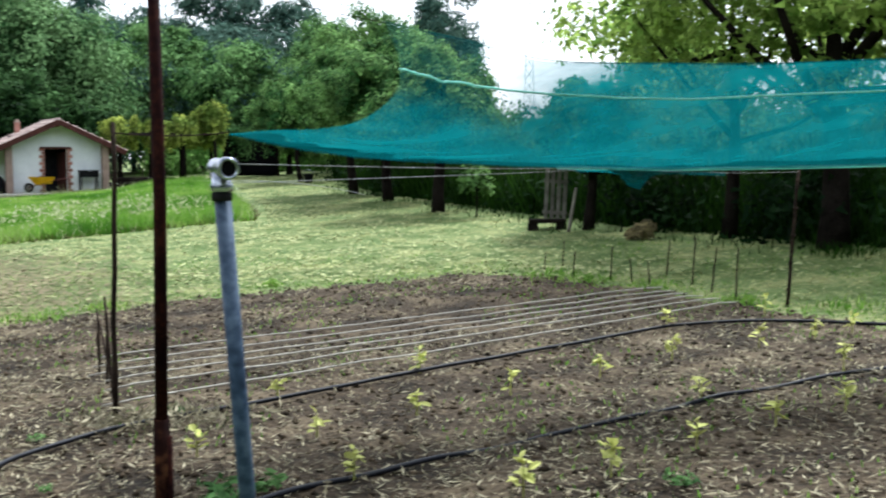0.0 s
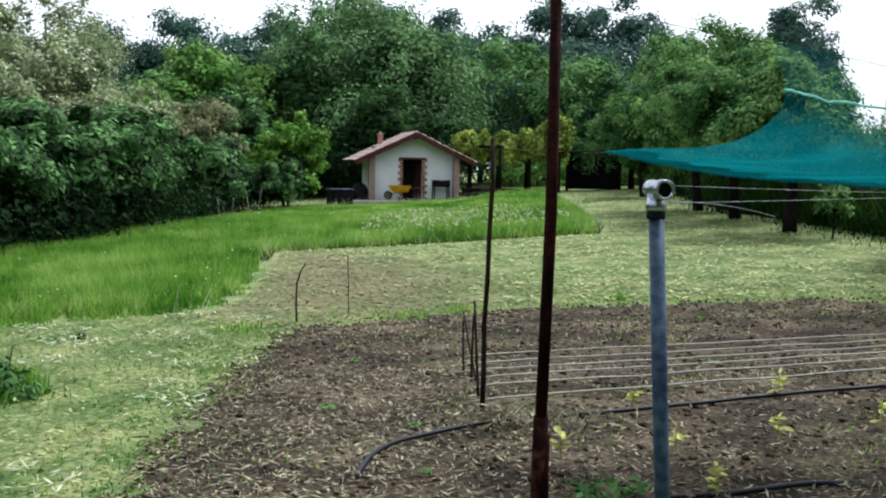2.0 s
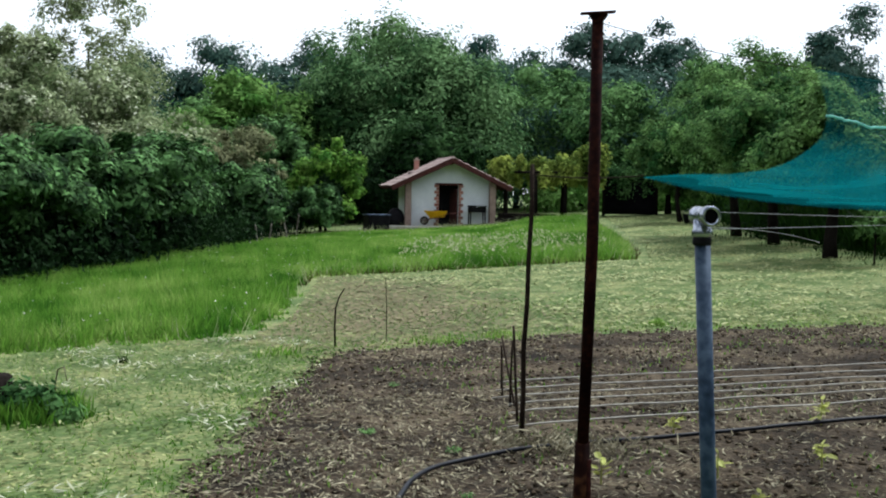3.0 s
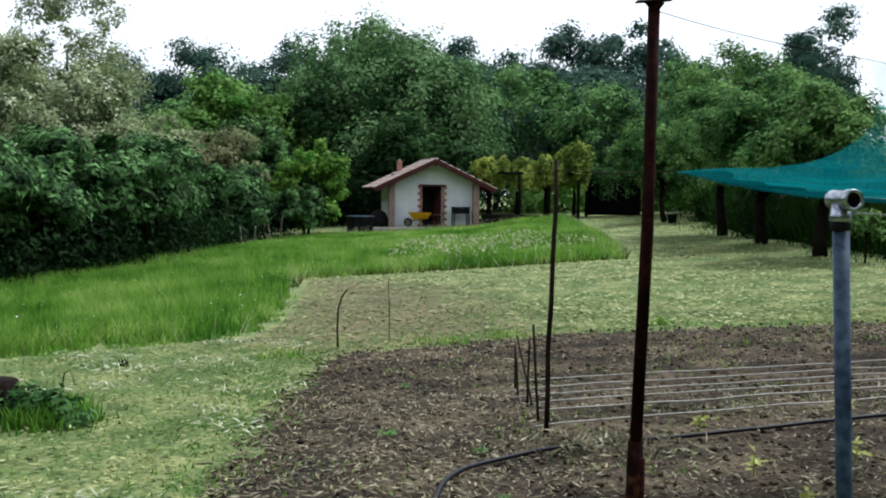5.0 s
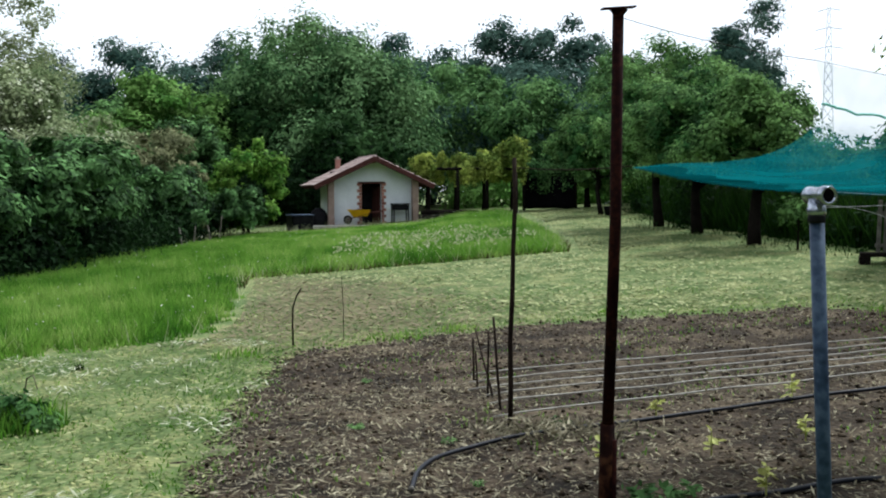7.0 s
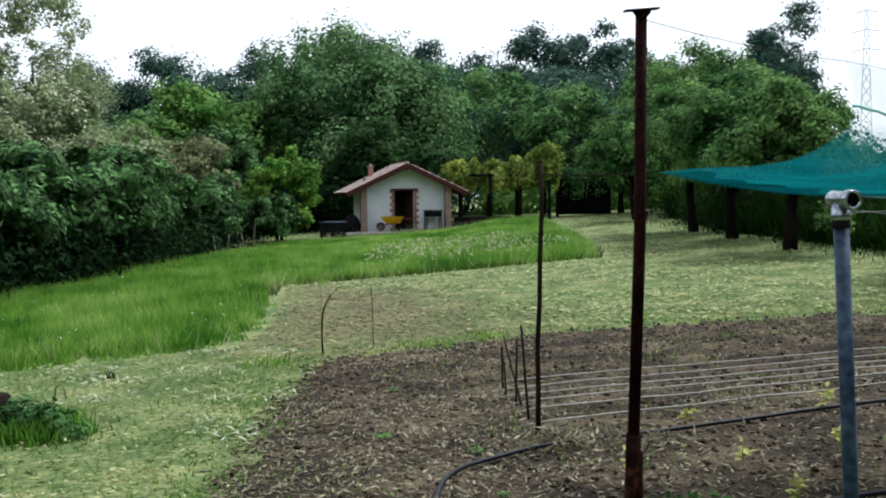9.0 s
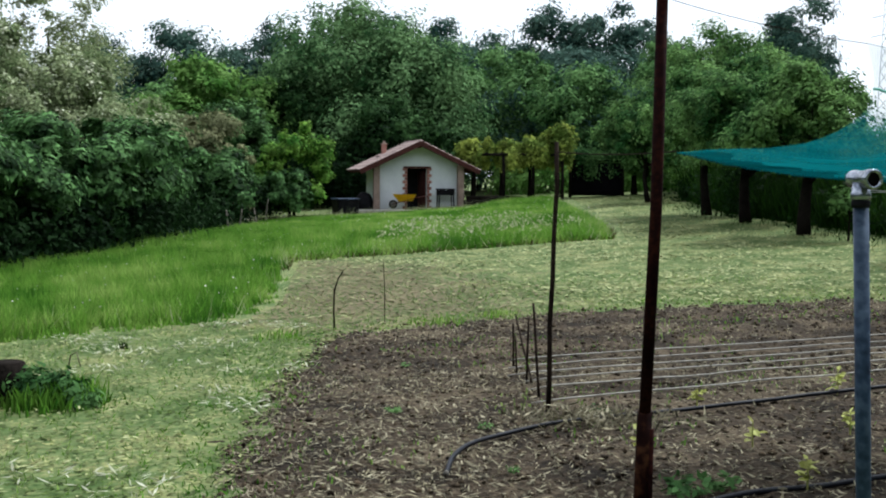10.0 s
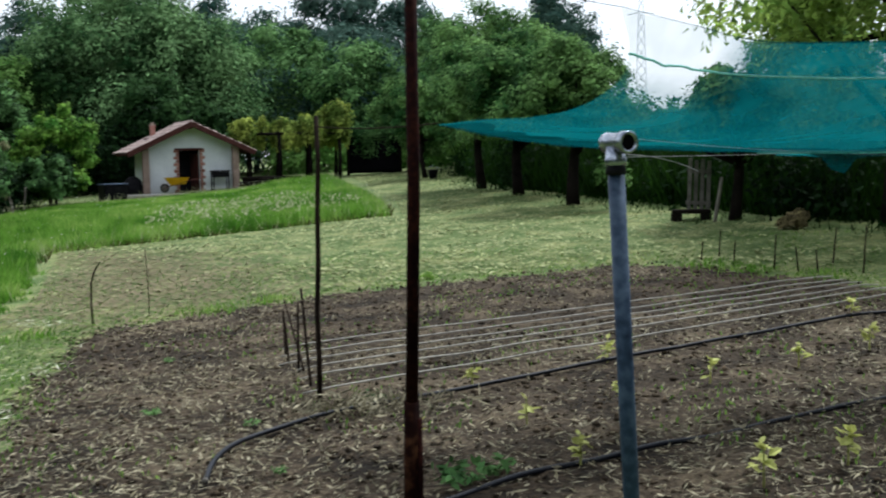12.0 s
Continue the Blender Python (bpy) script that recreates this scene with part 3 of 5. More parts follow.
v, f = leaf_quads(np.stack([px, py_, rise_array(px, py_) + rng.uniform(0.24, 0.4, len(px))], 1), unit(rng.normal(size=(len(px), 3))), 0.032, 1.5)
tagged(mesh_object("seed_plumes", v, f, PLUME), "pale seed plumes over the meadow grass", "grass", kind="stuff")

FOOT = material("grass_foot", [(0.05, 0.05, 0.014), (0.12, 0.1, 0.04)], 1.5, 8, 0.9, 0, spread=0.4, island=True, translucent=0.1)
foot_band = (sd_ < 0.55) & (sd_ > 0.12) & (sy_ > 17)
wisps("meadow_foot", "brownish cut stems at the edge of the meadow", "grass", sx_[foot_band], sy_[foot_band], 0.13, 0.03, FOOT, 0.7)

# bank of weeds behind the row of fruit trees, its shade painted dark
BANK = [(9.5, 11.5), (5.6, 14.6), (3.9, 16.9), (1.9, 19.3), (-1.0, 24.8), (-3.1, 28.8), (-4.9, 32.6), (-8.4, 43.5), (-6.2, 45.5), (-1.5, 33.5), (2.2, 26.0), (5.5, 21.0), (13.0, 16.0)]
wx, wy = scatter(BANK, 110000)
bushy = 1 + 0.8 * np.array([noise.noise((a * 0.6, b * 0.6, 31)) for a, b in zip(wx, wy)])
wisps("weed_bank", "dense tall weeds behind the fruit trees, shade painted into the green", "weeds", wx, wy, 1.25 * bushy, 0.05, WEED, 0.7)

# grass tufts in the shade-dark green paint a shaded border before the bank
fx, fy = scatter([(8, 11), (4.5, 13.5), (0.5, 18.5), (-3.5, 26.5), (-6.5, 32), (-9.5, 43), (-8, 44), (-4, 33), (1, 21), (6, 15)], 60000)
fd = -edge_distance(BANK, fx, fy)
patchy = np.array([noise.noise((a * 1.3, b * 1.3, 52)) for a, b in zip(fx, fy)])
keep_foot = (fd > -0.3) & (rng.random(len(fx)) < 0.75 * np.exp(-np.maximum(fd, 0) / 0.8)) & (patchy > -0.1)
wisps("foot_grass", "uncut grass tufts at the feet of the fruit trees, darkened as shade", "grass", fx[keep_foot], fy[keep_foot], 0.16, 0.022, WEED, 1.0)


def thicket(name, label, poly, count, height, size, mat, lift=0.0):
    """Undergrowth: tufts of leaves over a strip of ground."""
    cx, cy = scatter(poly, count // 40)
    k = len(cx)
    hz = height * (0.35 + 0.65 * rng.random(k)) * rng.random(k) ** 0.5 + lift
    own = rng.integers(0, k, count)
    off = rng.normal(size=(count, 3)) * np.array([0.45, 0.45, 0.3])
    p = np.stack([cx, cy, rise_array(cx, cy) + hz], 1)[own] + off
    p[:, 2] = np.maximum(p[:, 2], rise_array(p[:, 0], p[:, 1]) + 0.03)
    v, f = leaf_triangles(p, unit(off * 2 + rng.normal(size=(count, 3)) + np.array([0, -0.3, 0.6])), size, rng)
    return tagged(mesh_object(name, v, f, mat), label, "undergrowth", kind="stuff")


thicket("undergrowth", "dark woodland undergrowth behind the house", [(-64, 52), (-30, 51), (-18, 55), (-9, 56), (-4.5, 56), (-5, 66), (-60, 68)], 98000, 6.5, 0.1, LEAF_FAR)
# near-black leaf masses stand in for shade here and at the hedge foot
thicket("undergrowth", "near-black shrubs that paint the shade behind the house", [(-28, 39), (-22.8, 42.3), (-20.5, 45), (-21, 50), (-30, 52)], 34000, 3.6, 0.075, LEAF_SHADE)
thicket("undergrowth", "near-black shrubs that paint the shade at the hedge foot", [(-17.0, 12.5), (-17.4, 17.5), (-18.6, 22.5), (-21.4, 30), (-23.6, 36), (-29, 38), (-28, 28), (-25, 14)], 90000, 1.4, 0.06, LEAF_SHADE)
thicket("undergrowth", "pale green overgrown meadow beyond the garden", [(-20, 52), (-9, 49.5), (9, 50), (9, 54), (-20, 56)], 26000, 1.9, 0.09, LEAF_BRIGHT)
thicket("undergrowth", "near-black leafy scrub that paints the shade under the fruit trees", BANK, 30000, 1.25, 0.055, LEAF_SHADE)
thicket("undergrowth", "green scrub behind the weed bank", [(14, 17), (6, 23), (-0.5, 35), (-5, 47), (2, 47), (10, 36), (20, 22)], 50000, 2.6, 0.08, LEAF_MID)

# cut grass and drying hay on the lawn
DRYHAY = material("drying_hay", [(0.195, 0.224, 0.088), (0.4, 0.415, 0.222)], 0.6, 6, 0.9, 0, spread=0.3, island=True, translucent=0.15)
LAWN = [(-7, 0.5), (-2.4, 0.5), (-3.4, 4.2), (-5.0, 7.5), (-6.0, 10.2), (-3.2, 12.8), (-0.1, 14.0), (2.8, 10.8), (5, 7), (10, 9), (5.4, 14.6), (1.5, 19.0), (-3.5, 28), (-6, 33), (-9, 46), (-13.5, 45), (-7, 27.5), (-5.8, 23.3), (-10, 19.8), (-11.8, 18.6), (-8.4, 12.5), (-7.8, 11), (-9.8, 8.3), (-14, 4.5)]
DRY = [(-8.4, 11.2), (-6.2, 10.4), (-4.6, 12.2), (-6.0, 15.0), (-8.5, 17.8), (-11.5, 18.6)]
lx, ly = scatter(LAWN, 480000)
bare = (edge_distance(DRY, lx, ly) + 0.5 * rng.normal(size=len(lx)) > 0.3) & (rng.random(len(lx)) < 0.75)
lx, ly = lx[~bare], ly[~bare]
near = np.hypot(lx, ly) < 16
lx, ly = np.concatenate([lx[near], lx[~near][::2]]), np.concatenate([ly[near], ly[~near][::2]])
up = unit(rng.normal(size=(len(lx), 3)) * 0.12 + np.array([0, 0, 1]))
v, f = leaf_triangles(np.stack([lx, ly, rise_array(lx, ly) + rng.uniform(0.0, 0.03, len(lx))], 1), up, 0.016, rng)
tagged(mesh_object("mown_blades", v, f, CUT), "short mown grass blades", "grass", kind="stuff")
gx2, gy2 = scatter(LAWN, 95000)
sel = (np.hypot(gx2, gy2) < 17) & (np.array([noise.noise((a * 0.8, b * 0.8, 17)) for a, b in zip(gx2, gy2)]) > np.where(gx2 < -4.5, -0.25, 0.05))
wisps("green_regrowth", "fresh green grass growing back on the lawn", "grass", gx2[sel], gy2[sel], 0.05, 0.012, BLADE, 1.3)
dx, dy = rng.uniform(-12.5, -3.5, 56000), rng.uniform(9.5, 20, 56000)
sel = edge_distance(DRY, dx, dy) + 0.9 * rng.normal(size=56000) > 0.5
dx, dy = dx[sel & ~inside(TALL, dx, dy)], dy[sel & ~inside(TALL, dx, dy)]
DRYGRASS = material("dry_clippings", [(0.13, 0.118, 0.065), (0.23, 0.195, 0.12)], 0.8, 5, 0.9, 0, spread=0.2, island=True, translucent=0.1)
up = unit(rng.normal(size=(len(dx), 3)) * 0.1 + np.array([0, 0, 1]))
v, f = leaf_triangles(np.stack([dx, dy, rise_array(dx, dy) + rng.uniform(0.005, 0.03, len(dx))], 1), up, 0.028, rng)
tagged(mesh_object("dry_patch", v, f, DRYGRASS), "brownish dry grass clippings on the lawn", "dry grass", kind="stuff")
lx, ly = scatter(LAWN, 130000)
# pale hay is held back by the trees, which darkens that lawn like shade
by_trees = np.clip(-edge_distance(BANK, lx, ly) / 4.0, 0.12, 1.0)
sel = rng.random(len(lx)) < np.where(inside(DRY, lx, ly), 0.25, 1.0) * by_trees * np.where(ly > 12.5, 1.0, 0.4) * np.clip(0.7 + np.array([noise.noise((a * 0.25, b * 0.6, 3)) for a, b in zip(lx, ly)]), 0.1, 1)
lx, ly = lx[sel], ly[sel]
flat = unit(rng.normal(size=(len(lx), 3)) * 0.15 + np.array([0, 0, 1]))
v, f = leaf_quads(np.stack([lx, ly, rise_array(lx, ly) + rng.uniform(0.01, 0.05, len(lx))], 1), flat, np.where(np.hypot(lx, ly) < 13, 0.017, 0.03), 1.8)
tagged(mesh_object("hay_flakes", v, f, DRYHAY), "pale drying hay lying on the lawn", "hay", kind="stuff")

cx, cy = scatter([(-12, 4.5), (-3.4, 3.0), (-4.8, 7.5), (-6.2, 10.3), (-8.2, 11)], 9000)
sel = np.array([noise.noise((a * 0.9, b * 1.4, 61)) for a, b in zip(cx, cy)]) > 0.12
cx, cy = cx[sel], cy[sel]
CLIPPING = material("pale_clippings", [(0.3, 0.32, 0.2), (0.5, 0.51, 0.4)], 3, 20, 0.9, 0, spread=0.35, island=True, translucent=0.2)
flat = unit(rng.normal(size=(len(cx), 3)) * 0.3 + np.array([0, 0, 1]))
v, f = leaf_quads(np.stack([cx, cy, rise_array(cx, cy) + rng.uniform(0.03, 0.055, len(cx))], 1), flat, 0.011, 4.0)
tagged(mesh_object("clippings", v, f, CLIPPING), "pale straw clippings scattered over the lawn", "straw", kind="stuff")

# unseen belt closing the garden behind and beside the camera, added to block light
belt = [(32, 44), (30, 20), (27, 0), (20, -16), (0, -22), (-22, -20), (-36, -8), (-44, 12), (-46, 30)]
bp, bn = [], []
for (x0, y0), (x1, y1) in zip(belt, belt[1:]):
    d = math.hypot(x1 - x0, y1 - y0)
    k = int(d * (600 if min(y0, y1) < 5 else 330))
    f = rng.random(k)
    top = (14.0 if min(y0, y1) < 5 else 9.5) + 1.5 * np.sin(f * d * 0.7) + rng.normal(0, 0.8, k)
    z = top * rng.random(k) ** 0.8
    o = rng.normal(0, 1.3, k)
    xx, yy = x0 + (x1 - x0) * f + o * (y1 - y0) / d, y0 + (y1 - y0) * f - o * (x1 - x0) / d
    bp.append(np.stack([xx, yy, rise_array(xx, yy) + z], 1))
v, f = leaf_triangles(np.concatenate(bp), unit(rng.normal(size=(sum(len(q) for q in bp), 3))), 0.3, rng)
tagged(mesh_object("backdrop_woodland", v, f, LEAF_FAR), "unseen leaf belt added round the garden to block low light", "woodland", kind="structure")


# ---- poles ----
def rust_pole():
    base = thing("rusty_fence_post", "tall rusty steel post with a flat top plate", "post", -1.115, 4.22, rise(-1.115, 4.22))
    foot, top = Vector((0, 0, -0.05)), Vector((0.115, -0.27, 2.47))
    mid = foot.lerp(top, 0.235)
    tube("shaft", [mid, mid.lerp(top, 0.5) + Vector((0.012, 0, 0)), top], [0.028, 0.027, 0.025], RUST, base, "dark rusty tube", 10)
    tube("sleeve", [foot, foot.lerp(mid, 0.5), mid + Vector((0, 0, 0.02))], [0.038, 0.037, 0.035], FLAKED, base, "wider flaking rusty sleeve", 10)
    side = Vector((0.045, -0.012, 0))
    tube("stiffener", [foot + side, foot.lerp(mid, 0.9) + side * 0.85], [0.013, 0.012], RUST, base, "narrow rusty bar beside the sleeve", 6)
    bm = bmesh.new()
    add_box(bm, -0.075, -0.05, 0, 0.075, 0.05, 0.008, 0.003, Matrix.Translation(top) @ pose(0, 0, 0, 6, -3, 20))
    finish("top_plate", bm, RUST, base, "flat rusty plate")
    for k in (-1, 1):
        bm = bmesh.new()
        add_box(bm, -0.004, -0.03, -0.05, 0.004, 0.03, 0, 0, Matrix.Translation(top + Vector((0.035 * k, 0, 0))) @ pose(0, 0, 0, 0, 40 * k, 0))
        finish("bracket", bm, RUST, base)
    return base


rust_pole()


def grey_pole():
    x, y = -0.095, 2.14
    base = thing("pipe_post", "grey galvanised pipe post with tee fitting", "post", x, y, rise(x, y))
    top = Vector((-0.025, -0.152, 1.537 - rise(x, y)))
    tube("pipe", [(0, 0, -0.05), Vector((0.004, -0.08, 0.75)), top], [0.0182, 0.018, 0.0178], GALV, base, "", 20)
    up = Vector((0, 0, 1))
    bm = bmesh.new()
    add_lathe(bm, top, up, [(-0.01, 0.0205), (-0.007, 0.0235), (0.004, 0.0235), (0.007, 0.0215), (0.03, 0.0205)], 20)
    finish("socket", bm, ZINC, base, "zinc socket of the tee", True)
    bm = bmesh.new()
    add_lathe(bm, top, up, [(-0.028, 0.0195), (-0.025, 0.0212), (-0.013, 0.0212), (-0.011, 0.0195)], 20)
    finish("collar", bm, BLACK, base, "dark collar under the socket", True)
    axis = Vector((0.56, -0.83, 0.0)).normalized()
    c = top + Vector((0, 0, 0.038))
    bm = bmesh.new()
    add_lathe(bm, c, axis, [(-0.036, 0.017), (-0.033, 0.0215), (-0.022, 0.0215), (-0.019, 0.02), (0.027, 0.02), (0.03, 0.0235), (0.05, 0.023), (0.052, 0.0215), (0.052, 0.0165), (0.035, 0.0162)], 28)
    finish("tee_barrel", bm, ZINC, base, "zinc tee with an open end", True)
    # closed black plug paints the shade of the hollow end
    bm = bmesh.new()
    add_lathe(bm, c, axis, [(0.0355, 0.0158), (0.047, 0.0158)], 24)
    finish("bore_shade_plug", bm, DARK, base, "black plug for the shade inside the tee")
    return base


grey_pole()


def pole(name, label, foot, top, r0, r1, mat, category="stake", sides=7, group="", knots=0):
    foot, top = Vector(foot), Vector(top)
    base = thing(name, label, category, foot.x, foot.y, foot.z, 0, group)
    d = top - foot
    n = 6
    pts = [d * (k / n) + Vector((noise.noise((foot.x, k * 1.7, 1)) * 0.012, noise.noise((foot.y, k * 1.7, 4)) * 0.012, 0)) * (0 if k in (0, n) else d.length) for k in range(n + 1)]
    pts[0] = Vector((0, 0, -0.04))
    tube("shaft", pts, [r0 + (r1 - r0) * k / n for k in range(n + 1)], mat, base, "", sides)
    for k in range(knots):
        p = d * ((k + 0.6) / knots)
        tube("knot", [p - d.normalized() * 0.012, p + d.normalized() * 0.012], [r0 * 1.25, r0 * 1.2], mat, base, "", sides)
    return base


pole("wooden_pole", "slim dark wooden pole standing in the soil", (-2.3, 6.5, rise(-2.3, 6.5) - 0.02), (-2.26, 6.5, 1.83), 0.02, 0.016, STICK, "pole")
pole("bamboo_pole", "brown bamboo pole at the edge of the bed", (2.98, 10.59, rise(2.98, 10.59)), (3.05, 10.55, 1.47), 0.019, 0.015, STICK, "pole", knots=5)
# small stakes by the ends of the ropes
for x, y, h, lx, ly, r in [(-3.23, 8.38, 0.4, -0.01, 0, 0.011), (-3.06, 7.99, 0.34, -0.02, 0, 0.009), (-2.78, 7.59, 0.52, -0.32, 0.45, 0.010), (-2.86, 7.67, 0.55, 0.01, 0, 0.011), (-2.55, 7.06, 0.73, -0.09, 0.1, 0.012)]:
    pole("short_stake", "short dark wooden stake tied to the ropes", (x, y, rise(x, y)), (x + lx, y + ly, rise(x, y) + h), r, r * 0.8, STICK, group="stakes by the ropes")
# row of twigs along the far side of the bed
for x, y, h, lx in [(0.55, 13.8, 0.26, 0.02), (0.92, 13.25, 0.32, 0.02), (1.36, 12.8, 0.42, 0.02), (1.6, 12.5, 0.3, -0.03), (1.78, 12.25, 0.29, -0.02), (2.06, 13.0, 0.46, 0.04), (2.28, 12.3, 0.54, 0.03), (2.4, 11.65, 0.5, 0.05), (2.56, 11.08, 0.55, 0.02), (0.8, 14.2, 0.36, 0.02)]:
    pole("twig_stake", "thin brown twig stake at the edge of the bed", (x, y, rise(x, y)), (x + lx, y, rise(x, y) + h), 0.011, 0.007, STICK, group="twig stakes", sides=6)


def bent_stick(label, x, y, pts, r, mat=None):
    base = thing("bent_stick", label, "stick", x, y, rise(x, y))
    tube("shaft", pts, [r * (1 - 0.1 * k) for k in range(len(pts))], mat or STICK, base, "", 6)


bent_stick("dark bent stick upright in the grass", -6.2, 10.3, [(0, 0, -0.05), (-0.01, 0, 0.25), (0.0, 0, 0.48), (0.05, 0, 0.62), (0.12, 0, 0.72)], 0.013)
bent_stick("very thin twig upright in the grass", -5.8, 10.85, [(0, 0, -0.05), (0, 0, 0.4), (-0.02, 0, 0.8)], 0.005)

# ---- ropes and hoses ----
for k, (xl, yl, xr, yr) in enumerate([(-3.35, 8.62, 1.9, 12.0), (-3.22, 8.21, 2.0, 11.72), (-3.1, 7.84, 2.12, 11.5), (-2.86, 7.63, 2.25, 11.28), (-2.72, 7.27, 2.38, 11.08), (-2.52, 6.78, 2.52, 10.8)]):
    base = thing("rope", "taut white rope stretched low over the soil", "rope", xl, yl, rise(xl, yl), 0, "ropes over the bed")
    n = 28
    pts = []
    for i in range(n + 1):
        f = i / n
        x, y = xl + (xr - xl) * f, yl + (yr - yl) * f
        x += 0.02 * noise.noise((f * 9, k, 0))
        pts.append((x - xl, y - yl, rise(x, y) - rise(xl, yl) + 0.035 + 0.012 * noise.noise((f * 11, k, 7)) - (0.02 if i in (0, n) else 0)))
    tube("line", pts, 0.0078, ROPE, base, "", 5)


def spline(points, n):
    """Smooth curve through a few points."""
    out = []
    q = [Vector(p) for p in points]
    q = [q[0] * 2 - q[1]] + q + [q[-1] * 2 - q[-2]]
    for a, b, c, d in zip(q, q[1:], q[2:], q[3:]):
        for k in range(n):
            t = k / n
            out.append(0.5 * (2 * b + (c - a) * t + (2 * a - 5 * b + 4 * c - d) * t * t + (3 * b - a - 3 * c + d) * t ** 3))
    return out + [q[-2]]


def hose(label, route, clear=0.036, wave=0.012):
    x0, y0 = route[0]
    base = thing("irrigation_hose", label, "hose", x0, y0, rise(x0, y0), 0, "hoses on the soil")
    pts = [(p.x - x0 + 0.02 * noise.noise((p.x * 2, p.y, 3)), p.y - y0, rise(p.x, p.y) - rise(x0, y0) + clear + wave * noise.noise((p.x * 1.6, p.y * 1.6, 1))) for p in spline([(x, y, 0) for x, y in route], 8)]
    tube("pipe", pts, 0.0155, HOSE, base, "", 8)
    d = Vector(pts[0]) - Vector(pts[1])
    tube("end", [Vector(pts[0]) - d * 0.15, Vector(pts[0]) + d.normalized() * 0.012], 0.0175, OLDWOOD, base, "greyish folded hose end", 8)


hose("black irrigation hose curving across the soil", [(-2.33, 4.68), (-2.43, 5.05), (-2.43, 5.4), (-2.3, 5.75), (-2.1, 6.12), (-1.76, 6.44), (-1.26, 6.85), (-0.48, 7.6), (0.7, 8.6), (1.4, 9.2), (1.95, 9.5), (2.8, 9.53), (3.5, 9.21), (4.6, 8.7)])
hose("second black irrigation hose along the seedlings", [(-1.35, 4.1), (-1.02, 4.47), (-0.6, 4.93), (-0.18, 5.25), (0.56, 5.85), (1.38, 6.49), (2.3, 7.14), (2.97, 7.52), (3.8, 7.9), (4.8, 8.2)], 0.014, 0.03)

# ---- shade net ----
ROWS_NET = [
    [(-0.19, 4.70, 2.212), (-0.03, 5.10, 2.211), (0.17, 5.50, 2.202), (0.59, 6.00, 2.148), (1.34, 6.40, 2.160), (2.07, 6.70, 2.183), (3.64, 7.20, 2.274)],
    [(-0.16, 4.95, 2.034), (-0.02, 5.30, 2.008), (0.22, 5.70, 1.987), (0.52, 6.15, 1.978), (1.36, 6.55, 1.961), (2.11, 6.85, 2.002), (3.73, 7.40, 2.084)],
    [(-0.24, 5.15, 1.883), (-0.08, 5.50, 1.820), (0.21, 5.85, 1.768), (0.59, 6.30, 1.745), (1.39, 6.75, 1.735), (2.17, 7.05, 1.794), (3.83, 7.60, 1.940)],
    [(-0.57, 5.50, 1.771), (-0.33, 5.75, 1.695), (0.06, 6.10, 1.639), (0.53, 6.50, 1.620), (1.34, 6.90, 1.605), (2.22, 7.25, 1.658), (3.92, 7.80, 1.748)],
    [(-1.29, 5.85, 1.742), (-1.00, 6.10, 1.669), (-0.60, 6.40, 1.604), (-0.06, 6.75, 1.566), (0.99, 7.10, 1.525), (1.99, 7.45, 1.525), (4.01, 8.00, 1.561)],
]
net = thing("shade_net", "sagging teal shade net stretched over the bed", "net", 0, 0, 0)
lofted = [spline(r, 12) for r in ROWS_NET]
cols = len(lofted[0])
V = []
for i in range(cols):
    for p in spline([row[i] for row in lofted], 8):
        V.append(p + Vector((0, 0, 0.012 * noise.noise(p * 3.0) + 0.004 * noise.noise(p * 11.0))))
vr = 33
idx = (np.arange(cols - 1)[:, None] * vr + np.arange(vr - 1)[None]).ravel()
mesh_object("cloth", np.array([tuple(p) for p in V]), np.stack([idx, idx + 1, idx + vr + 1, idx + vr], 1), NET, net, "open woven teal cloth", True)
# the hem is folded up along the far edge
fold = [lofted[4][i].lerp(lofted[3][i], q * (0.34 + 0.3 * noise.noise((i * 0.21, 3, 0)))) - Vector((0, 0.015, 0.012 + 0.006 * noise.noise((i * 0.5, q * 2, 1)))) for i in range(cols) for q in (0, 0.5, 1.0)]
fi = (np.arange(cols - 1)[:, None] * 3 + np.arange(2)[None]).ravel()
mesh_object("folded_hem", [tuple(p) for p in fold], np.stack([fi, fi + 1, fi + 4, fi + 3], 1), NET, net, "darker doubled hem of the cloth", True)
# loose corner of cloth hanging from the far edge
hang = []
for i in range(15):
    for j in range(7):
        f, g = i / 14, j / 6
        drop = 0.13 * math.exp(-((f - 0.4) / 0.07) ** 2) + 0.02
        hang.append((0.75 + 1.0 * f, 7.08 + 0.05 * math.sin(f * 9) * g, 1.52 - drop * g - 0.03 * f))
hi = (np.arange(14)[:, None] * 7 + np.arange(6)[None]).ravel()
mesh_object("loose_corner", hang, np.stack([hi, hi + 1, hi + 8, hi + 7], 1), NET, net, "loose corner of cloth hanging down", True)
tube("seam_cord", [p + Vector((0, 0, -0.006 + (0.03 * noise.noise(p * 7) + 0.012 * noise.noise(p * 19)) * max(0.15, 1 - k / 34))) for k, p in enumerate(lofted[1])], 0.007, CORD, net, "bright turquoise cord", 6)
tube("edge_cord", [p + Vector((0, 0, -0.008)) for p in lofted[4][44:]], 0.011, CORD, net, "bright turquoise edge cord", 6)
tube("edge_hem", [p + Vector((0, 0, 0.002)) for p in lofted[0]], 0.004, NET, net, "rolled hem of the cloth", 5)


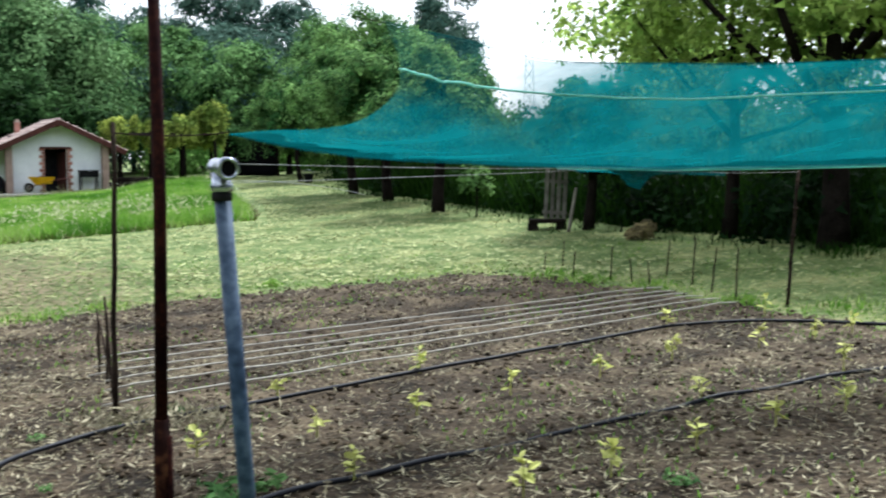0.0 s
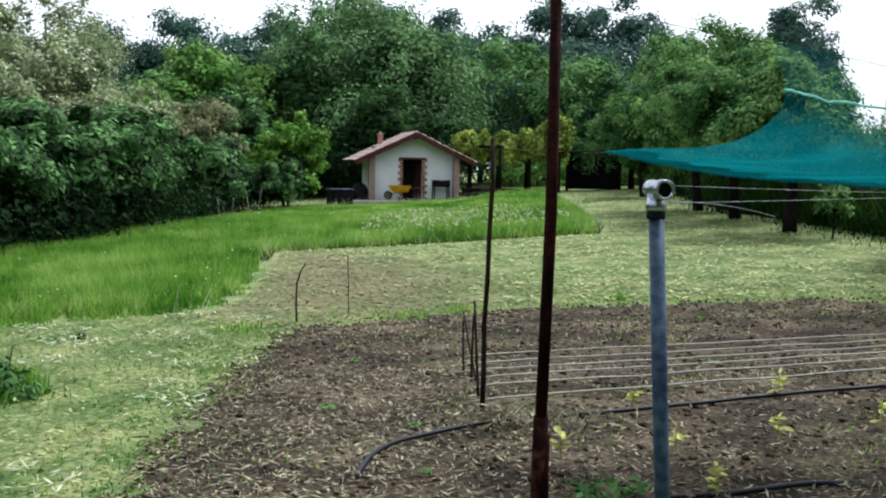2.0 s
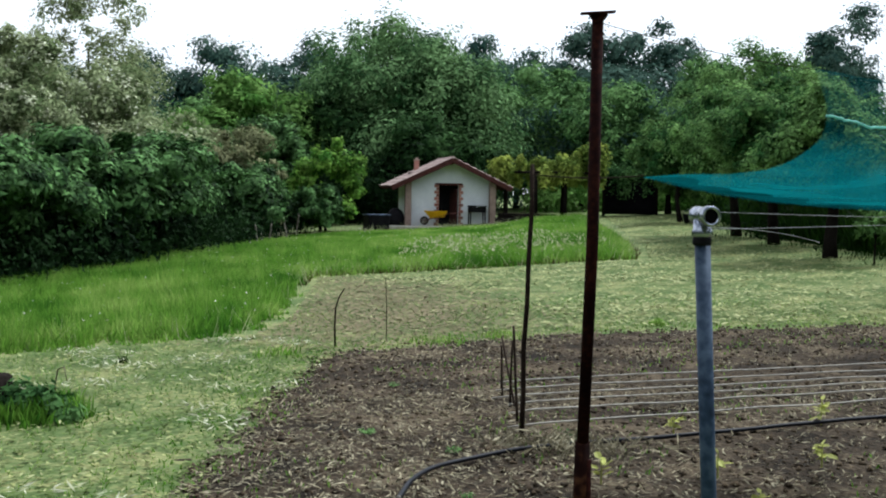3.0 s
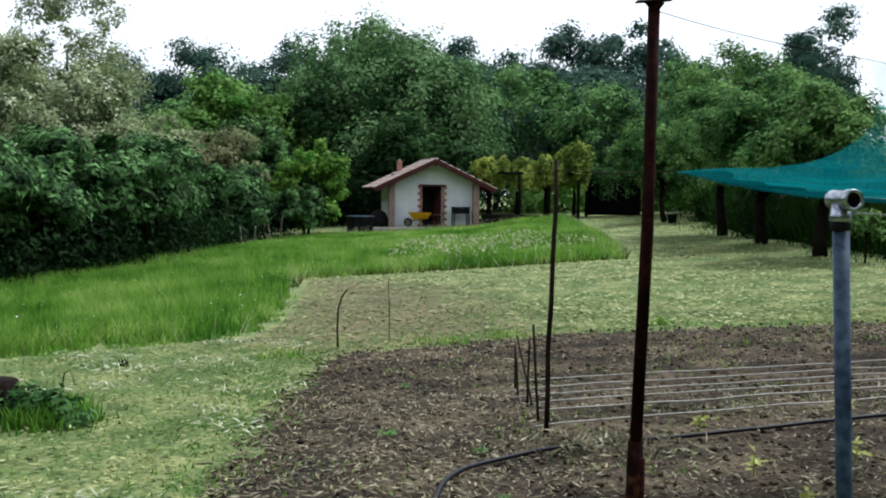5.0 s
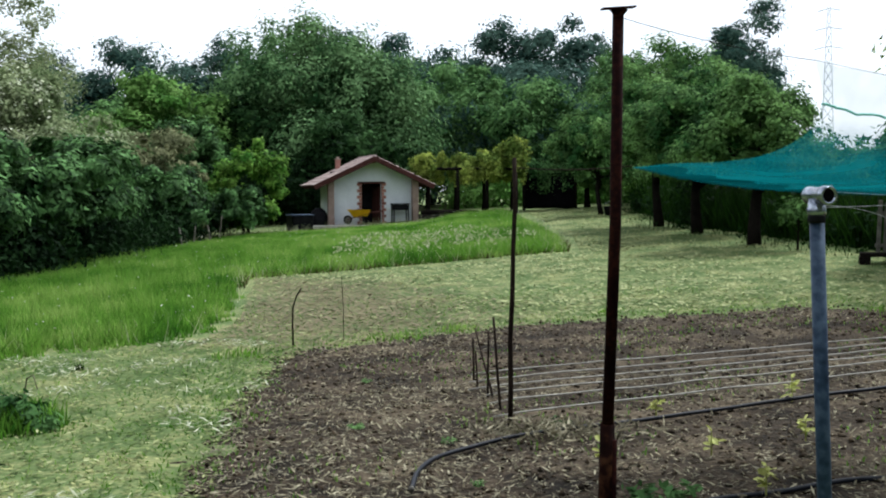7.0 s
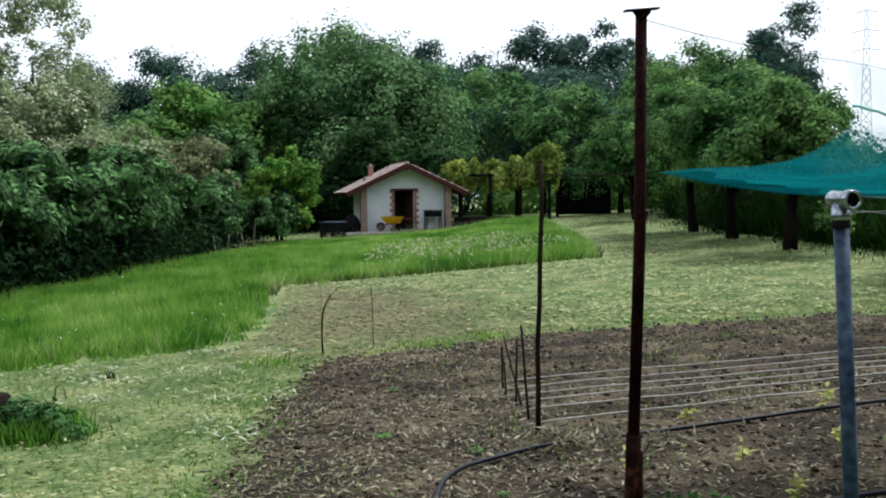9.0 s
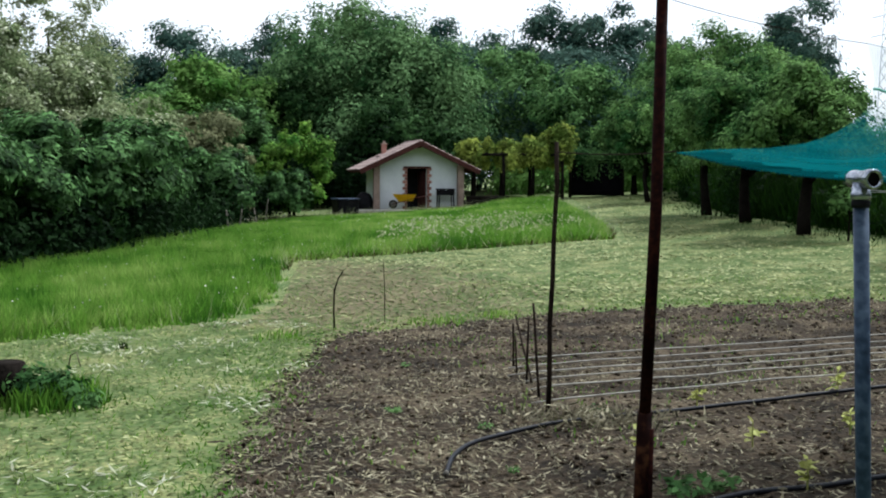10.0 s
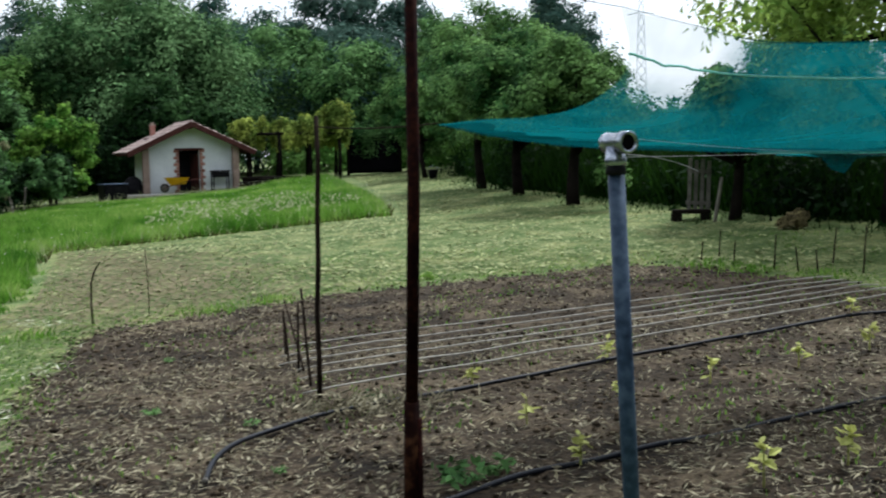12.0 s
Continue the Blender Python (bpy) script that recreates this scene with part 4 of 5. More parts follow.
def wire(label, a, b, r, mat, sag=0.02):
    a, b = Vector(a), Vector(b)
    base = thing("wire", label, "wire", a.x, a.y, a.z, 0, "tie wires")
    tube("strand", [(b - a) * (k / 10) - Vector((0, 0, sag * 4 * (k / 10) * (1 - k / 10))) for k in range(11)], r, mat, base, "", 5)


wire("thin string from the rusty post to the net", (-1.0, 3.95, 2.36), (-0.19, 4.70, 2.212), 0.0018, STICK)
wire("thin string from the wooden pole to the net", (-2.26, 6.5, 1.76), (-1.29, 5.85, 1.742), 0.004, STICK)
wire("thin pale wire tied to the pipe post", (-0.11, 1.97, 1.585), (0.99, 7.1, 1.528), 0.0008, GREYWIRE, 0.01)
wire("second pale wire from the pipe post to the net", (-0.11, 1.97, 1.545), (0.99, 7.1, 1.52), 0.0008, GREYWIRE, 0.004)
wire("short loose end of wire at the pipe post", (-0.1, 1.97, 1.55), (0.07, 2.6, 1.5), 0.0008, GREYWIRE, -0.01)
wire("long grey wire from the net to the bamboo pole", (0.99, 7.1, 1.52), (3.05, 10.55, 1.45), 0.0016, GREYWIRE, 0.02)


# ---- house ----
def hut():
    x0, y0 = -20.4, 39.14
    h = thing("garden_house", "small white plastered garden house with tiled gable roof", "house", x0, y0, rise(-19, 39.8) - 0.3, 38)
    W, D, E, A = 3.65, 2.3, 2.2, 3.05          # width, depth, eaves, ridge
    T = 0.18
    dx0, dx1, dh = 1.36, 2.24, 2.02             # door opening

    def gable(y, door):
        bm = bmesh.new()
        if door:
            out2 = [(0, 0), (dx0, 0), (dx0, dh), (dx1, dh), (dx1, 0), (W, 0), (W, E), (W / 2, A), (0, E)]
        else:
            out2 = [(0, 0), (W, 0), (W, E), (W / 2, A), (0, E)]
        fr = [bm.verts.new((px, y, pz)) for px, pz in out2]
        bk = [bm.verts.new((px, y + T, pz)) for px, pz in out2]
        bm.faces.new(fr), bm.faces.new(bk[::-1])
        for i in range(len(fr)):
            j = (i + 1) % len(fr)
            bm.faces.new((fr[j], fr[i], bk[i], bk[j]))
        bmesh.ops.triangulate(bm, faces=[f for f in bm.faces if len(f.verts) > 4])
        return bm

    finish("front_wall", gable(0, True), PLASTER, h, "white plastered gable wall with doorway")
    finish("back_wall", gable(D - T, False), PLASTER, h)
    for xx in (0, W - T):
        bm = bmesh.new()
        add_box(bm, xx, T + 0.002, 0, xx + T, D - T - 0.002, E)
        finish("side_wall", bm, PLASTER, h)
    bm = bmesh.new()
    add_box(bm, T, T, 0.0, W - T, D - T, 0.05)
    finish("floor_slab", bm, CONCRETE, h)
    # added black boards that paint the unlit room behind the doorway
    bm = bmesh.new()
    add_box(bm, T + 0.01, 0.95, 0.052, W - T - 0.01, 1.0, A - 0.5, 0.004)
    finish("inner_shade_panel", bm, BLACK, h, "added black panel for the shade behind the doorway")
    bm = bmesh.new()
    add_box(bm, T + 0.01, T + 0.01, E - 0.06, W - T - 0.01, 0.94, E - 0.02, 0.004)
    finish("inner_shade_cover", bm, BLACK, h, "added black cover for the shade inside the doorway")
    # door leaf standing open inside, and lintel
    leaf = Matrix.Translation((dx1 - 0.02, T + 0.01, 0.06)) @ pose(0, 0, 0, 0, 0, 100)
    bm = bmesh.new()
    add_box(bm, 0, 0, 0, 0.84, 0.04, 1.84, 0.006, leaf)
    door = finish("door", bm, WOOD, h, "dark red-brown door standing open")
    bm = bmesh.new()
    add_box(bm, 0.74, -0.03, 0.95, 0.79, 0.0, 1.05, 0.004, leaf)
    finish("handle", bm, BLACK, door)
    bm = bmesh.new()
    add_box(bm, dx0 - 0.16, -0.035, dh, dx1 + 0.16, 0.02, dh + 0.09, 0.006)
    finish("lintel", bm, WOOD, h, "dark wooden lintel")
    # toothed brick surround
    wide, slim = bpy.data.meshes.new("brick"), bpy.data.meshes.new("brick")
    for me, w in ((wide, 0.2), (slim, 0.11)):
        bm = bmesh.new()
        add_box(bm, 0, -0.03, 0, w, 0.03, 0.125, 0.008)
        bm.to_mesh(me)
        bm.free()
        me.materials.append(BRICK)
    for side in (0, 1):
        for k in range(15):
            w = 0.2 if k % 2 == 0 else 0.11
            b = new("brick", wide if k % 2 == 0 else slim)
            b.parent = h
            b.location = ((dx0 - w) if side == 0 else dx1, -0.004, 0.01 + k * 0.137)
    # corner pillars
    for px in (-0.16, W - 0.1):
        bm = bmesh.new()
        add_box(bm, px, -0.36, 0, px + 0.26, -0.1, E - 0.02, 0.01)
        pil = finish("corner_pillar", bm, PILLAR, h, "pinkish stone corner pillar")
    # roof: two slabs of boards with rows of barrel tiles
    slope = math.atan2(A - E, W / 2)
    over, front, back = 0.78, 0.62, 0.35
    run = (W / 2 + over) / math.cos(slope)
    for sgn in (-1, 1):
        m = Matrix.Translation((W / 2, 0, A + 0.04)) @ (pose(0, 0, 0, 0, 0, 0) if sgn > 0 else Matrix.Diagonal((-1, 1, 1, 1))) @ pose(0, 0, 0, 0, math.degrees(slope), 0)
        bm = bmesh.new()
        add_box(bm, 0, -front, 0, run, D + back, 0.05, 0, m)
        bmesh.ops.recalc_face_normals(bm, faces=bm.faces)
        roof = finish("roof_slope", bm, WOOD, h, "gable roof slope with reddish tiles")
        verts, faces = [], []
        rows, colw = 8, 0.2
        ncol = int((D + front + back) / colw)
        for c in range(ncol):
            yc = -front + colw * (c + 0.5)
            for rr in range(rows):
                a, b = run * rr / rows - 0.02, run * (rr + 1) / rows + 0.03
                lift0, lift1 = 0.055, 0.085
                k0 = len(verts)
                for xx, lf in ((a, lift0), (b, lift1)):
                    for q in range(6):
                        an = math.pi * q / 5
                        verts.append(m @ Vector((xx, yc + math.cos(an) * colw * 0.52, lf + math.sin(an) * 0.06)))
                for q in range(5):
                    faces.append((k0 + q, k0 + q + 1, k0 + 7 + q, k0 + 6 + q))
        mesh_object("tiles", [tuple(v) for v in verts], faces, TILE, roof, "pale reddish barrel tiles in rows")
        bm = bmesh.new()
        add_box(bm, -0.01, -front - 0.035, -0.11, run + 0.02, -front - 0.002, 0.1, 0.005, m)
        bmesh.ops.recalc_face_normals(bm, faces=bm.faces)
        finish("barge_board", bm, WOOD, roof, "red-brown barge board")
        for yy in (-0.6, 0.5, 1.5, 2.3):
            bm = bmesh.new()
            add_box(bm, 0.1, yy, -0.1, run - 0.05, yy + 0.08, -0.002, 0.004, m)
            bmesh.ops.recalc_face_normals(bm, faces=bm.faces)
            finish("rafter", bm, WOOD, roof)
    bm = bmesh.new()
    for k in range(9):
        y = -front + k * (D + front + back) / 9
        add_tube(bm, [(W / 2, y, A + 0.1), (W / 2, y + 0.4, A + 0.11)], [0.1, 0.085], 8)
    finish("ridge_tiles", bm, TILE, h, "row of ridge tiles", True)
    tube("purlin", [(W / 2, -front + 0.05, A - 0.1), (W / 2, D, A - 0.1)], 0.06, WOOD, h, "dark ridge beam end", 8)
    bm = bmesh.new()
    add_box(bm, 0.62, 1.77, 2.2, 0.82, 1.97, 3.1, 0.01)
    ch = finish("chimney", bm, BRICK, h, "small red brick chimney")
    bm = bmesh.new()
    add_box(bm, 0.59, 1.74, 3.1, 0.85, 2.0, 3.14, 0.01)
    add_tube(bm, [(0.72, 1.87, 3.14), (0.72, 1.87, 3.24)], [0.08, 0.05], 10)
    finish("chimney_cap", bm, PILLAR, ch, "pale clay chimney cap")
    return h


house = hut()
HM = house.matrix_basis.copy()


def beside_house(name, label, category, x, y, turn=0.0):
    p = HM @ Vector((x, y, 0))
    return thing(name, label, category, p.x, p.y, rise(p.x, p.y), 38 + turn)


slab = beside_house("terrace_slab", "low pale concrete terrace slab before the house", "slab", 0.6, -0.75)
bm = bmesh.new()
add_box(bm, -1.7, -0.75, -0.1, 2.2, 0.6, 0.03, 0.02)
finish("slab", bm, CONCRETE, slab)


def wheelbarrow(x, y, turn):
    b = beside_house("wheelbarrow", "yellow wheelbarrow parked before the house", "wheelbarrow", x, y, turn)
    z0 = 0.03
    bm = bmesh.new()
    lo = [(-0.28, -0.2, 0.34), (0.3, -0.17, 0.3), (0.3, 0.17, 0.3), (-0.28, 0.2, 0.34)]
    hi2 = [(-0.42, -0.3, 0.6), (0.56, -0.27, 0.62), (0.56, 0.27, 0.62), (-0.42, 0.3, 0.6)]
    a = [bm.verts.new((p, q, r + z0)) for p, q, r in lo]
    c = [bm.verts.new((p, q, r + z0)) for p, q, r in hi2]
    bm.faces.new(a[::-1])
    for i in range(4):
        bm.faces.new((a[i], a[(i + 1) % 4], c[(i + 1) % 4], c[i]))
    bmesh.ops.solidify(bm, geom=bm.faces[:], thickness=0.015)
    finish("tray", bm, YELLOW, b, "yellow painted steel tray")
    wheel = tube("wheel", [(0.55, -0.03, 0.19 + z0), (0.55, 0.03, 0.19 + z0)], 0.12, OLDWOOD, b, "pale wheel rim", 14)
    bm = bmesh.new()
    ring = [(0.55 + 0.15 * math.cos(q), 0, 0.19 + z0 + 0.15 * math.sin(q)) for q in (2 * math.pi * k / 16 for k in range(17))]
    add_tube(bm, ring, 0.04, 8, False)
    finish("tyre", bm, RUBBER, wheel, "", True)
    for s in (-1, 1):
        tube("handle", [(0.56, 0.05 * s, 0.2 + z0), (0.1, 0.17 * s, 0.33 + z0), (-0.5, 0.25 * s, 0.5 + z0), (-0.95, 0.28 * s, 0.55 + z0)], 0.018, WOOD, b, "", 8)
        tube("leg", [(-0.1, 0.2 * s, 0.36 + z0), (-0.22, 0.22 * s, 0.0 + z0)], 0.016, BLACK, b, "", 6)


wheelbarrow(1.15, -0.75, 165)


def barbecue(x, y):
    b = beside_house("barbecue", "black barbecue standing on thin legs", "barbecue", x, y)
    bm = bmesh.new()
    add_box(bm, -0.36, -0.22, 0.5, 0.36, 0.22, 0.72, 0.03)
    finish("firebox", bm, BLACK, b, "black steel firebox")
    bm = bmesh.new()
    add_box(bm, -0.39, -0.25, 0.725, 0.39, 0.25, 0.79, 0.03)
    lid = finish("lid", bm, BLACK, b)
    tube("handle", [(-0.1, -0.27, 0.75), (0.1, -0.27, 0.75)], 0.012, ZINC, lid, "", 6)
    for sx in (-0.31, 0.31):
        for sy in (-0.18, 0.18):
            tube("leg", [(sx, sy, 0.51), (sx * 1.06, sy * 1.05, -0.02)], 0.03, BLACK, b, "", 6)


barbecue(2.95, -0.45)


def garden_bin(x, y, w, hh, label):
    b = beside_house("garden_bin", label, "bin", x, y, 8)
    bm = bmesh.new()
    vs = add_box(bm, -w / 2, -w / 2, -0.02, w / 2, w / 2, hh, 0.03)
    for v in vs:
        if v.co.z < 0.1:
            v.co.x *= 0.96
            v.co.y *= 0.96
    finish("body", bm, BLACK, b, "black plastic body")
    bm = bmesh.new()
    add_box(bm, -w / 2 - 0.03, -w / 2 - 0.03, hh + 0.002, w / 2 + 0.03, w / 2 + 0.03, hh + 0.05, 0.015)
    finish("lid", bm, GALV, b, "grey-blue lid")


garden_bin(-1.6, -1.7, 0.9, 0.6, "low black garden bin beside the house")
b = beside_house("tarp_heap", "dark rounded heap under a black tarpaulin", "tarpaulin", -0.5, 0.1)
bm = bmesh.new()
bmesh.ops.create_uvsphere(bm, u_segments=14, v_segments=9, radius=0.42)
for v in bm.verts:
    v.co.z = max(v.co.z * 1.3 + 0.28, -0.02)
    v.co += Vector((noise.noise(v.co * 4), noise.noise(v.co * 4 + Vector((5, 0, 0))), 0)) * 0.06
finish("tarpaulin", bm, BLACK, b, "", True)

# ---- pergola and shelter beyond the house ----
pg = thing("pergola", "old wooden pergola overgrown with yellow-green vine", "pergola", -15.3, 43.0, rise(-15.3, 43.0), 24)
for sx in (-2.0, -0.7, 0.6, 1.9):
    for sy in (0, 1.6):
        tube("post", [(sx, sy, -0.05), (sx + 0.03, sy, 1.0), (sx, sy, 2.05)], [0.1, 0.075, 0.07], BARK, pg, "", 8)
for sy in (0, 1.6):
    tube("beam", [(-2.3, sy, 2.08), (0, sy, 2.1), (2.2, sy, 2.08)], 0.06, BARK, pg, "", 8)
for k in range(7):
    tube("rafter", [(-2.1 + 0.68 * k, -0.3, 2.17), (-2.1 + 0.68 * k, 1.9, 2.17)], 0.035, BARK, pg, "", 6)
r9 = np.random.default_rng(5)
spots = [(r9.uniform(-2.4, 2.4), r9.uniform(-0.4, 2.0), r9.uniform(2.05, 2.65), r9.uniform(0.25, 0.55), r9.uniform(0.2, 0.45)) for k in range(34)] + [(1.9, 0.2, 3.0, 0.6, 0.5), (1.5, 0.2, 2.7, 0.6, 0.5)]
p, nr = crown_points(spots, 22000, r9, 0.7)
v, f = leaf_triangles(p, nr, 0.06, r9)
mesh_object("vine", v, f, LEAF_YELLOW, pg, "yellow-green vine leaves")

sh = thing("dark_shelter", "low dark shelter hung with netting and ivy", "shelter", -12.7, 46.4, rise(-12.7, 46.4), 18)
for sx in (-1.2, 1.2):
    for sy in (0, 1.2):
        tube("post", [(sx, sy, -0.05), (sx, sy, 1.75)], 0.06, BARK, sh, "", 8)
for nm, q in (("front_cloth", (-1.2, -0.03, 0.05, 1.2, 0.03, 1.55)), ("side_cloth", (-1.24, 0.05, 0.05, -1.18, 1.2, 1.5)), ("side_cloth", (1.18, 0.05, 0.05, 1.24, 1.2, 1.5)), ("top_cloth", (-1.3, -0.1, 1.62, 1.3, 1.3, 1.68))):
    bm = bmesh.new()
    add_box(bm, *q)
    bmesh.ops.subdivide_edges(bm, edges=bm.edges[:], cuts=5, use_grid_fill=True)
    for vv in bm.verts:
        vv.co += Vector((0, noise.noise(vv.co * 2.5), noise.noise(vv.co * 2.1 + Vector((9, 0, 0))))) * 0.07
    finish(nm, bm, DARK, sh, "dark sagging cloth", True)
spots = [(r9.uniform(-1.3, 1.3), r9.uniform(-0.3, 1.0), r9.uniform(1.6, 2.15), r9.uniform(0.3, 0.55), r9.uniform(0.2, 0.4)) for k in range(18)]
p, nr = crown_points(spots, 7000, r9, 1.1)
v, f = leaf_quads(p, nr, 0.05)
mesh_object("ivy", v, f, LEAF_MID, sh, "pale ivy leaves on the top")

# ---- things under the fruit trees ----
pal = thing("slatted_panel", "weathered grey slatted panel leaning by a tree", "wooden panel", 0.75, 19.6, rise(0.75, 19.6), 6)
lean = pose(0, 0, 0, -14, 4, 0)
for k in range(4):
    bm = bmesh.new()
    add_box(bm, -0.22 + 0.115 * k, 0, 0.1, -0.22 + 0.115 * k + 0.07, 0.022, 1.12 - 0.03 * (k % 2), 0.004, lean)
    finish("slat", bm, OLDWOOD, pal)
for z in (0.25, 0.85):
    bm = bmesh.new()
    add_box(bm, -0.24, 0.024, z, 0.22, 0.05, z + 0.07, 0.004, lean)
    finish("batten", bm, OLDWOOD, pal)
bench = thing("plank_bench", "low dark plank bench under the tree", "bench", 0.62, 19.25, rise(0.62, 19.25), 4)
bm = bmesh.new()
add_box(bm, -0.36, -0.16, 0.12, 0.32, 0.16, 0.19, 0.012)
finish("seat", bm, BARK, bench)
for sx in (-0.28, 0.24):
    bm = bmesh.new()
    add_box(bm, sx - 0.09, -0.14, -0.02, sx + 0.09, 0.14, 0.118, 0.006)
    finish("leg", bm, BARK, bench)
pole("prop_stick", "pale leaning prop stick against the tree", (0.98, 18.7, rise(0.98, 18.7)), (1.12, 18.85, rise(1, 18.8) + 0.78), 0.035, 0.028, PALEBARK, "stick")
tree("sapling", "thin young tree with light green leaves under the fruit trees", "tree", -0.9, 22.3, 1.1, 1.0, LEAF_FRUIT, 0.05, 420, 7, 0.45, 0.022, None, 0.1, 300, fork=6)
tree("fruit_tree", "small pale-stemmed fruit tree at the end of the lawn", "tree", -8.9, 40.0, 3.9, 3.5, LEAF_FRUIT, 0.05, 15000, 20, 0.3, 0.1, BARK, 0.2, 411, fork=9, bend=6.0, tufts=14, fill=1.1)
pail = thing("black_bucket", "small black plastic bucket at the foot of a tree", "bucket", -8.45, 39.3, rise(-8.45, 39.3))
bm = bmesh.new()
add_lathe(bm, Vector((0, 0, -0.01)), Vector((0, 0, 1)), [(0, 0.15), (0.3, 0.2), (0.33, 0.215), (0.35, 0.215), (0.35, 0.195), (0.3, 0.185), (0.03, 0.14)], 18)
finish("bucket_body", bm, BLACK, pail, "", True)
tube("handle", [(0.2 * math.cos(q), 0.02, 0.33 + 0.17 * math.sin(q)) for q in (math.pi * k / 8 for k in range(9))], 0.008, ZINC, pail, "thin wire handle", 5)
pile = thing("log_pile", "low dark pile of logs under the pergola", "log pile", -15.9, 41.6, rise(-15.9, 41.6), 20)
for k, (yy, zz, ln) in enumerate([(-0.14, 0.09, 1.35), (0.1, 0.1, 1.2), (-0.02, 0.27, 1.25)]):
    tube("log", [(-ln, yy, zz), (0, yy + 0.03, zz + 0.01), (ln, yy, zz)], [0.1, 0.11, 0.09], BARK, pile, "", 9)
for x, y, h, lx in [(-22.6, 33.2, 0.9, 0.12), (-22.2, 32.0, 0.8, -0.15), (-21.3, 29.6, 0.7, 0.1), (-20.9, 28.4, 0.75, -0.1)]:
    pole("pale_stake", "thin pale stake at the foot of the hedge", (x + 0.7, y - 0.3, rise(x, y)), (x + 0.7 + lx, y - 0.3, rise(x, y) + h), 0.035, 0.025, PALEBARK, group="stakes at the hedge")
hay = thing("hay_heap", "small heap of dry hay on the lawn", "hay heap", 2.15, 17.2, rise(2.15, 17.2))
hp, hn = crown_points([(0, 0, 0.08, 0.2, 0.13), (0.1, 0.02, 0.16, 0.13, 0.12), (-0.14, 0, 0.06, 0.13, 0.09)], 1300, r9, 0.0)
hp[:, 2] = np.maximum(hp[:, 2], 0.0)
v, f = leaf_quads(hp, hn, 0.03, 2.2)
mesh_object("hay", v, f, HAY, hay)
log = thing("log", "dark weathered log standing beside weeds", "log", -6.75, 5.75, rise(-6.75, 5.75))
tube("log_body", [(0, 0, -0.04), (0.01, 0, 0.15), (0, 0.01, 0.33)], [0.17, 0.16, 0.155], BARK, log, "", 14)
tube("cut_face", [(0, 0.01, 0.331), (0, 0.01, 0.34)], [0.145, 0.14], BARK, log, "grey cut top", 14)


def clump(label, x, y, w, h, n, mat, wide=0.016):
    base = thing("weed_clump", label, "weeds", x, y, rise(x, y))
    cx, cy = rng.normal(0, w / 2.6, n), rng.normal(0, w / 3.2, n)
    hh = h * rng.uniform(0.4, 1.1, n) * np.exp(-(cx / w) ** 2 * 1.4)
    a, lean_ = rng.uniform(0, 6.28, n), rng.uniform(0.1, 0.5, n) * hh
    q = rng.uniform(0, 6.28, n)
    b0 = np.stack([cx, cy, np.full(n, -0.02)], 1)
    sd = np.stack([np.cos(q), np.sin(q), 0 * q], 1) * wide / 2
    mid = b0 + np.stack([np.cos(a) * lean_ * 0.3, np.sin(a) * lean_ * 0.3, hh * 0.6], 1)
    tip = b0 + np.stack([np.cos(a) * lean_, np.sin(a) * lean_, hh], 1)
    v = np.stack([b0 - sd, b0 + sd, mid + sd * 1.2, tip, mid - sd * 1.2], 1).reshape(-1, 3)
    tagged(mesh_object("foliage", v, np.arange(5 * n).reshape(-1, 5), mat, base), kind="stuff")


clump("clump of fresh green weeds beside the log", -6.2, 5.75, 0.6, 0.24, 320, BLADE, 0.012)
leafy = thing("leafy_weeds", "dark green leafy weeds beside the log", "weeds", -6.25, 5.8, rise(-6.25, 5.8))
lp, ln = crown_points([(-0.22, 0, 0.12, 0.22, 0.17), (0.04, 0.05, 0.1, 0.22, 0.14), (0.24, 0, 0.06, 0.16, 0.1)], 1100, r9, 0.08)
lp[:, 2] = np.maximum(lp[:, 2], 0.0)
v, f = leaf_quads(lp, ln, 0.026, 1.5)
tagged(mesh_object("foliage", v, f, LEAF_MID, leafy), kind="stuff")
for k in range(9):
    sx, sy = r9.uniform(-0.4, 0.4), r9.uniform(-0.2, 0.2)
    tube("stem", [(sx, sy, -0.02), (sx * 1.1, sy * 1.1, r9.uniform(0.15, 0.32))], [0.006, 0.003], LEAF_MID, leafy, "", 5)
clump("dark leafy weeds at the foot of the log", -6.3, 5.85, 0.5, 0.22, 700, LEAF_LAUREL, 0.022)
bent_stick("dry pale bent stalk over the weeds", -6.5, 6.2, [(0, 0, -0.03), (0.0, 0, 0.2), (0.03, 0, 0.34), (0.1, 0, 0.37), (0.14, 0, 0.25)], 0.008, STRAW)
clump("small dark weed alone in the mown grass", -7.9, 8.55, 0.08, 0.12, 34, WEED, 0.012)
for x, y, w, h in [(-5.1, 11.0, 0.6, 0.14), (-4.6, 11.7, 0.5, 0.12), (-6.5, 9.6, 0.5, 0.14), (0.7, 13.3, 0.7, 0.14), (1.1, 12.8, 0.5, 0.12), (1.9, 12.3, 0.5, 0.1), (2.6, 10.9, 0.4, 0.12), (3.6, 10.3, 0.9, 0.12), (-3.0, 13.2, 0.2, 0.12), (4.6, 14.4, 0.8, 0.25)]:
    clump("tuft of green grass at the edge of the bed", x, y, w, h, 90, BLADE if h < 0.19 else WEED, 0.014)

# ---- far pylon ----
py = thing("power_pylon", "grey steel lattice power pylon in the distance", "pylon", -3.3, 267, 9)
HH = 36.0


def leg_at(z, sx, sy):
    w = 3.0 - 2.3 * z / HH
    return Vector((sx * w / 2, sy * w / 2, z))


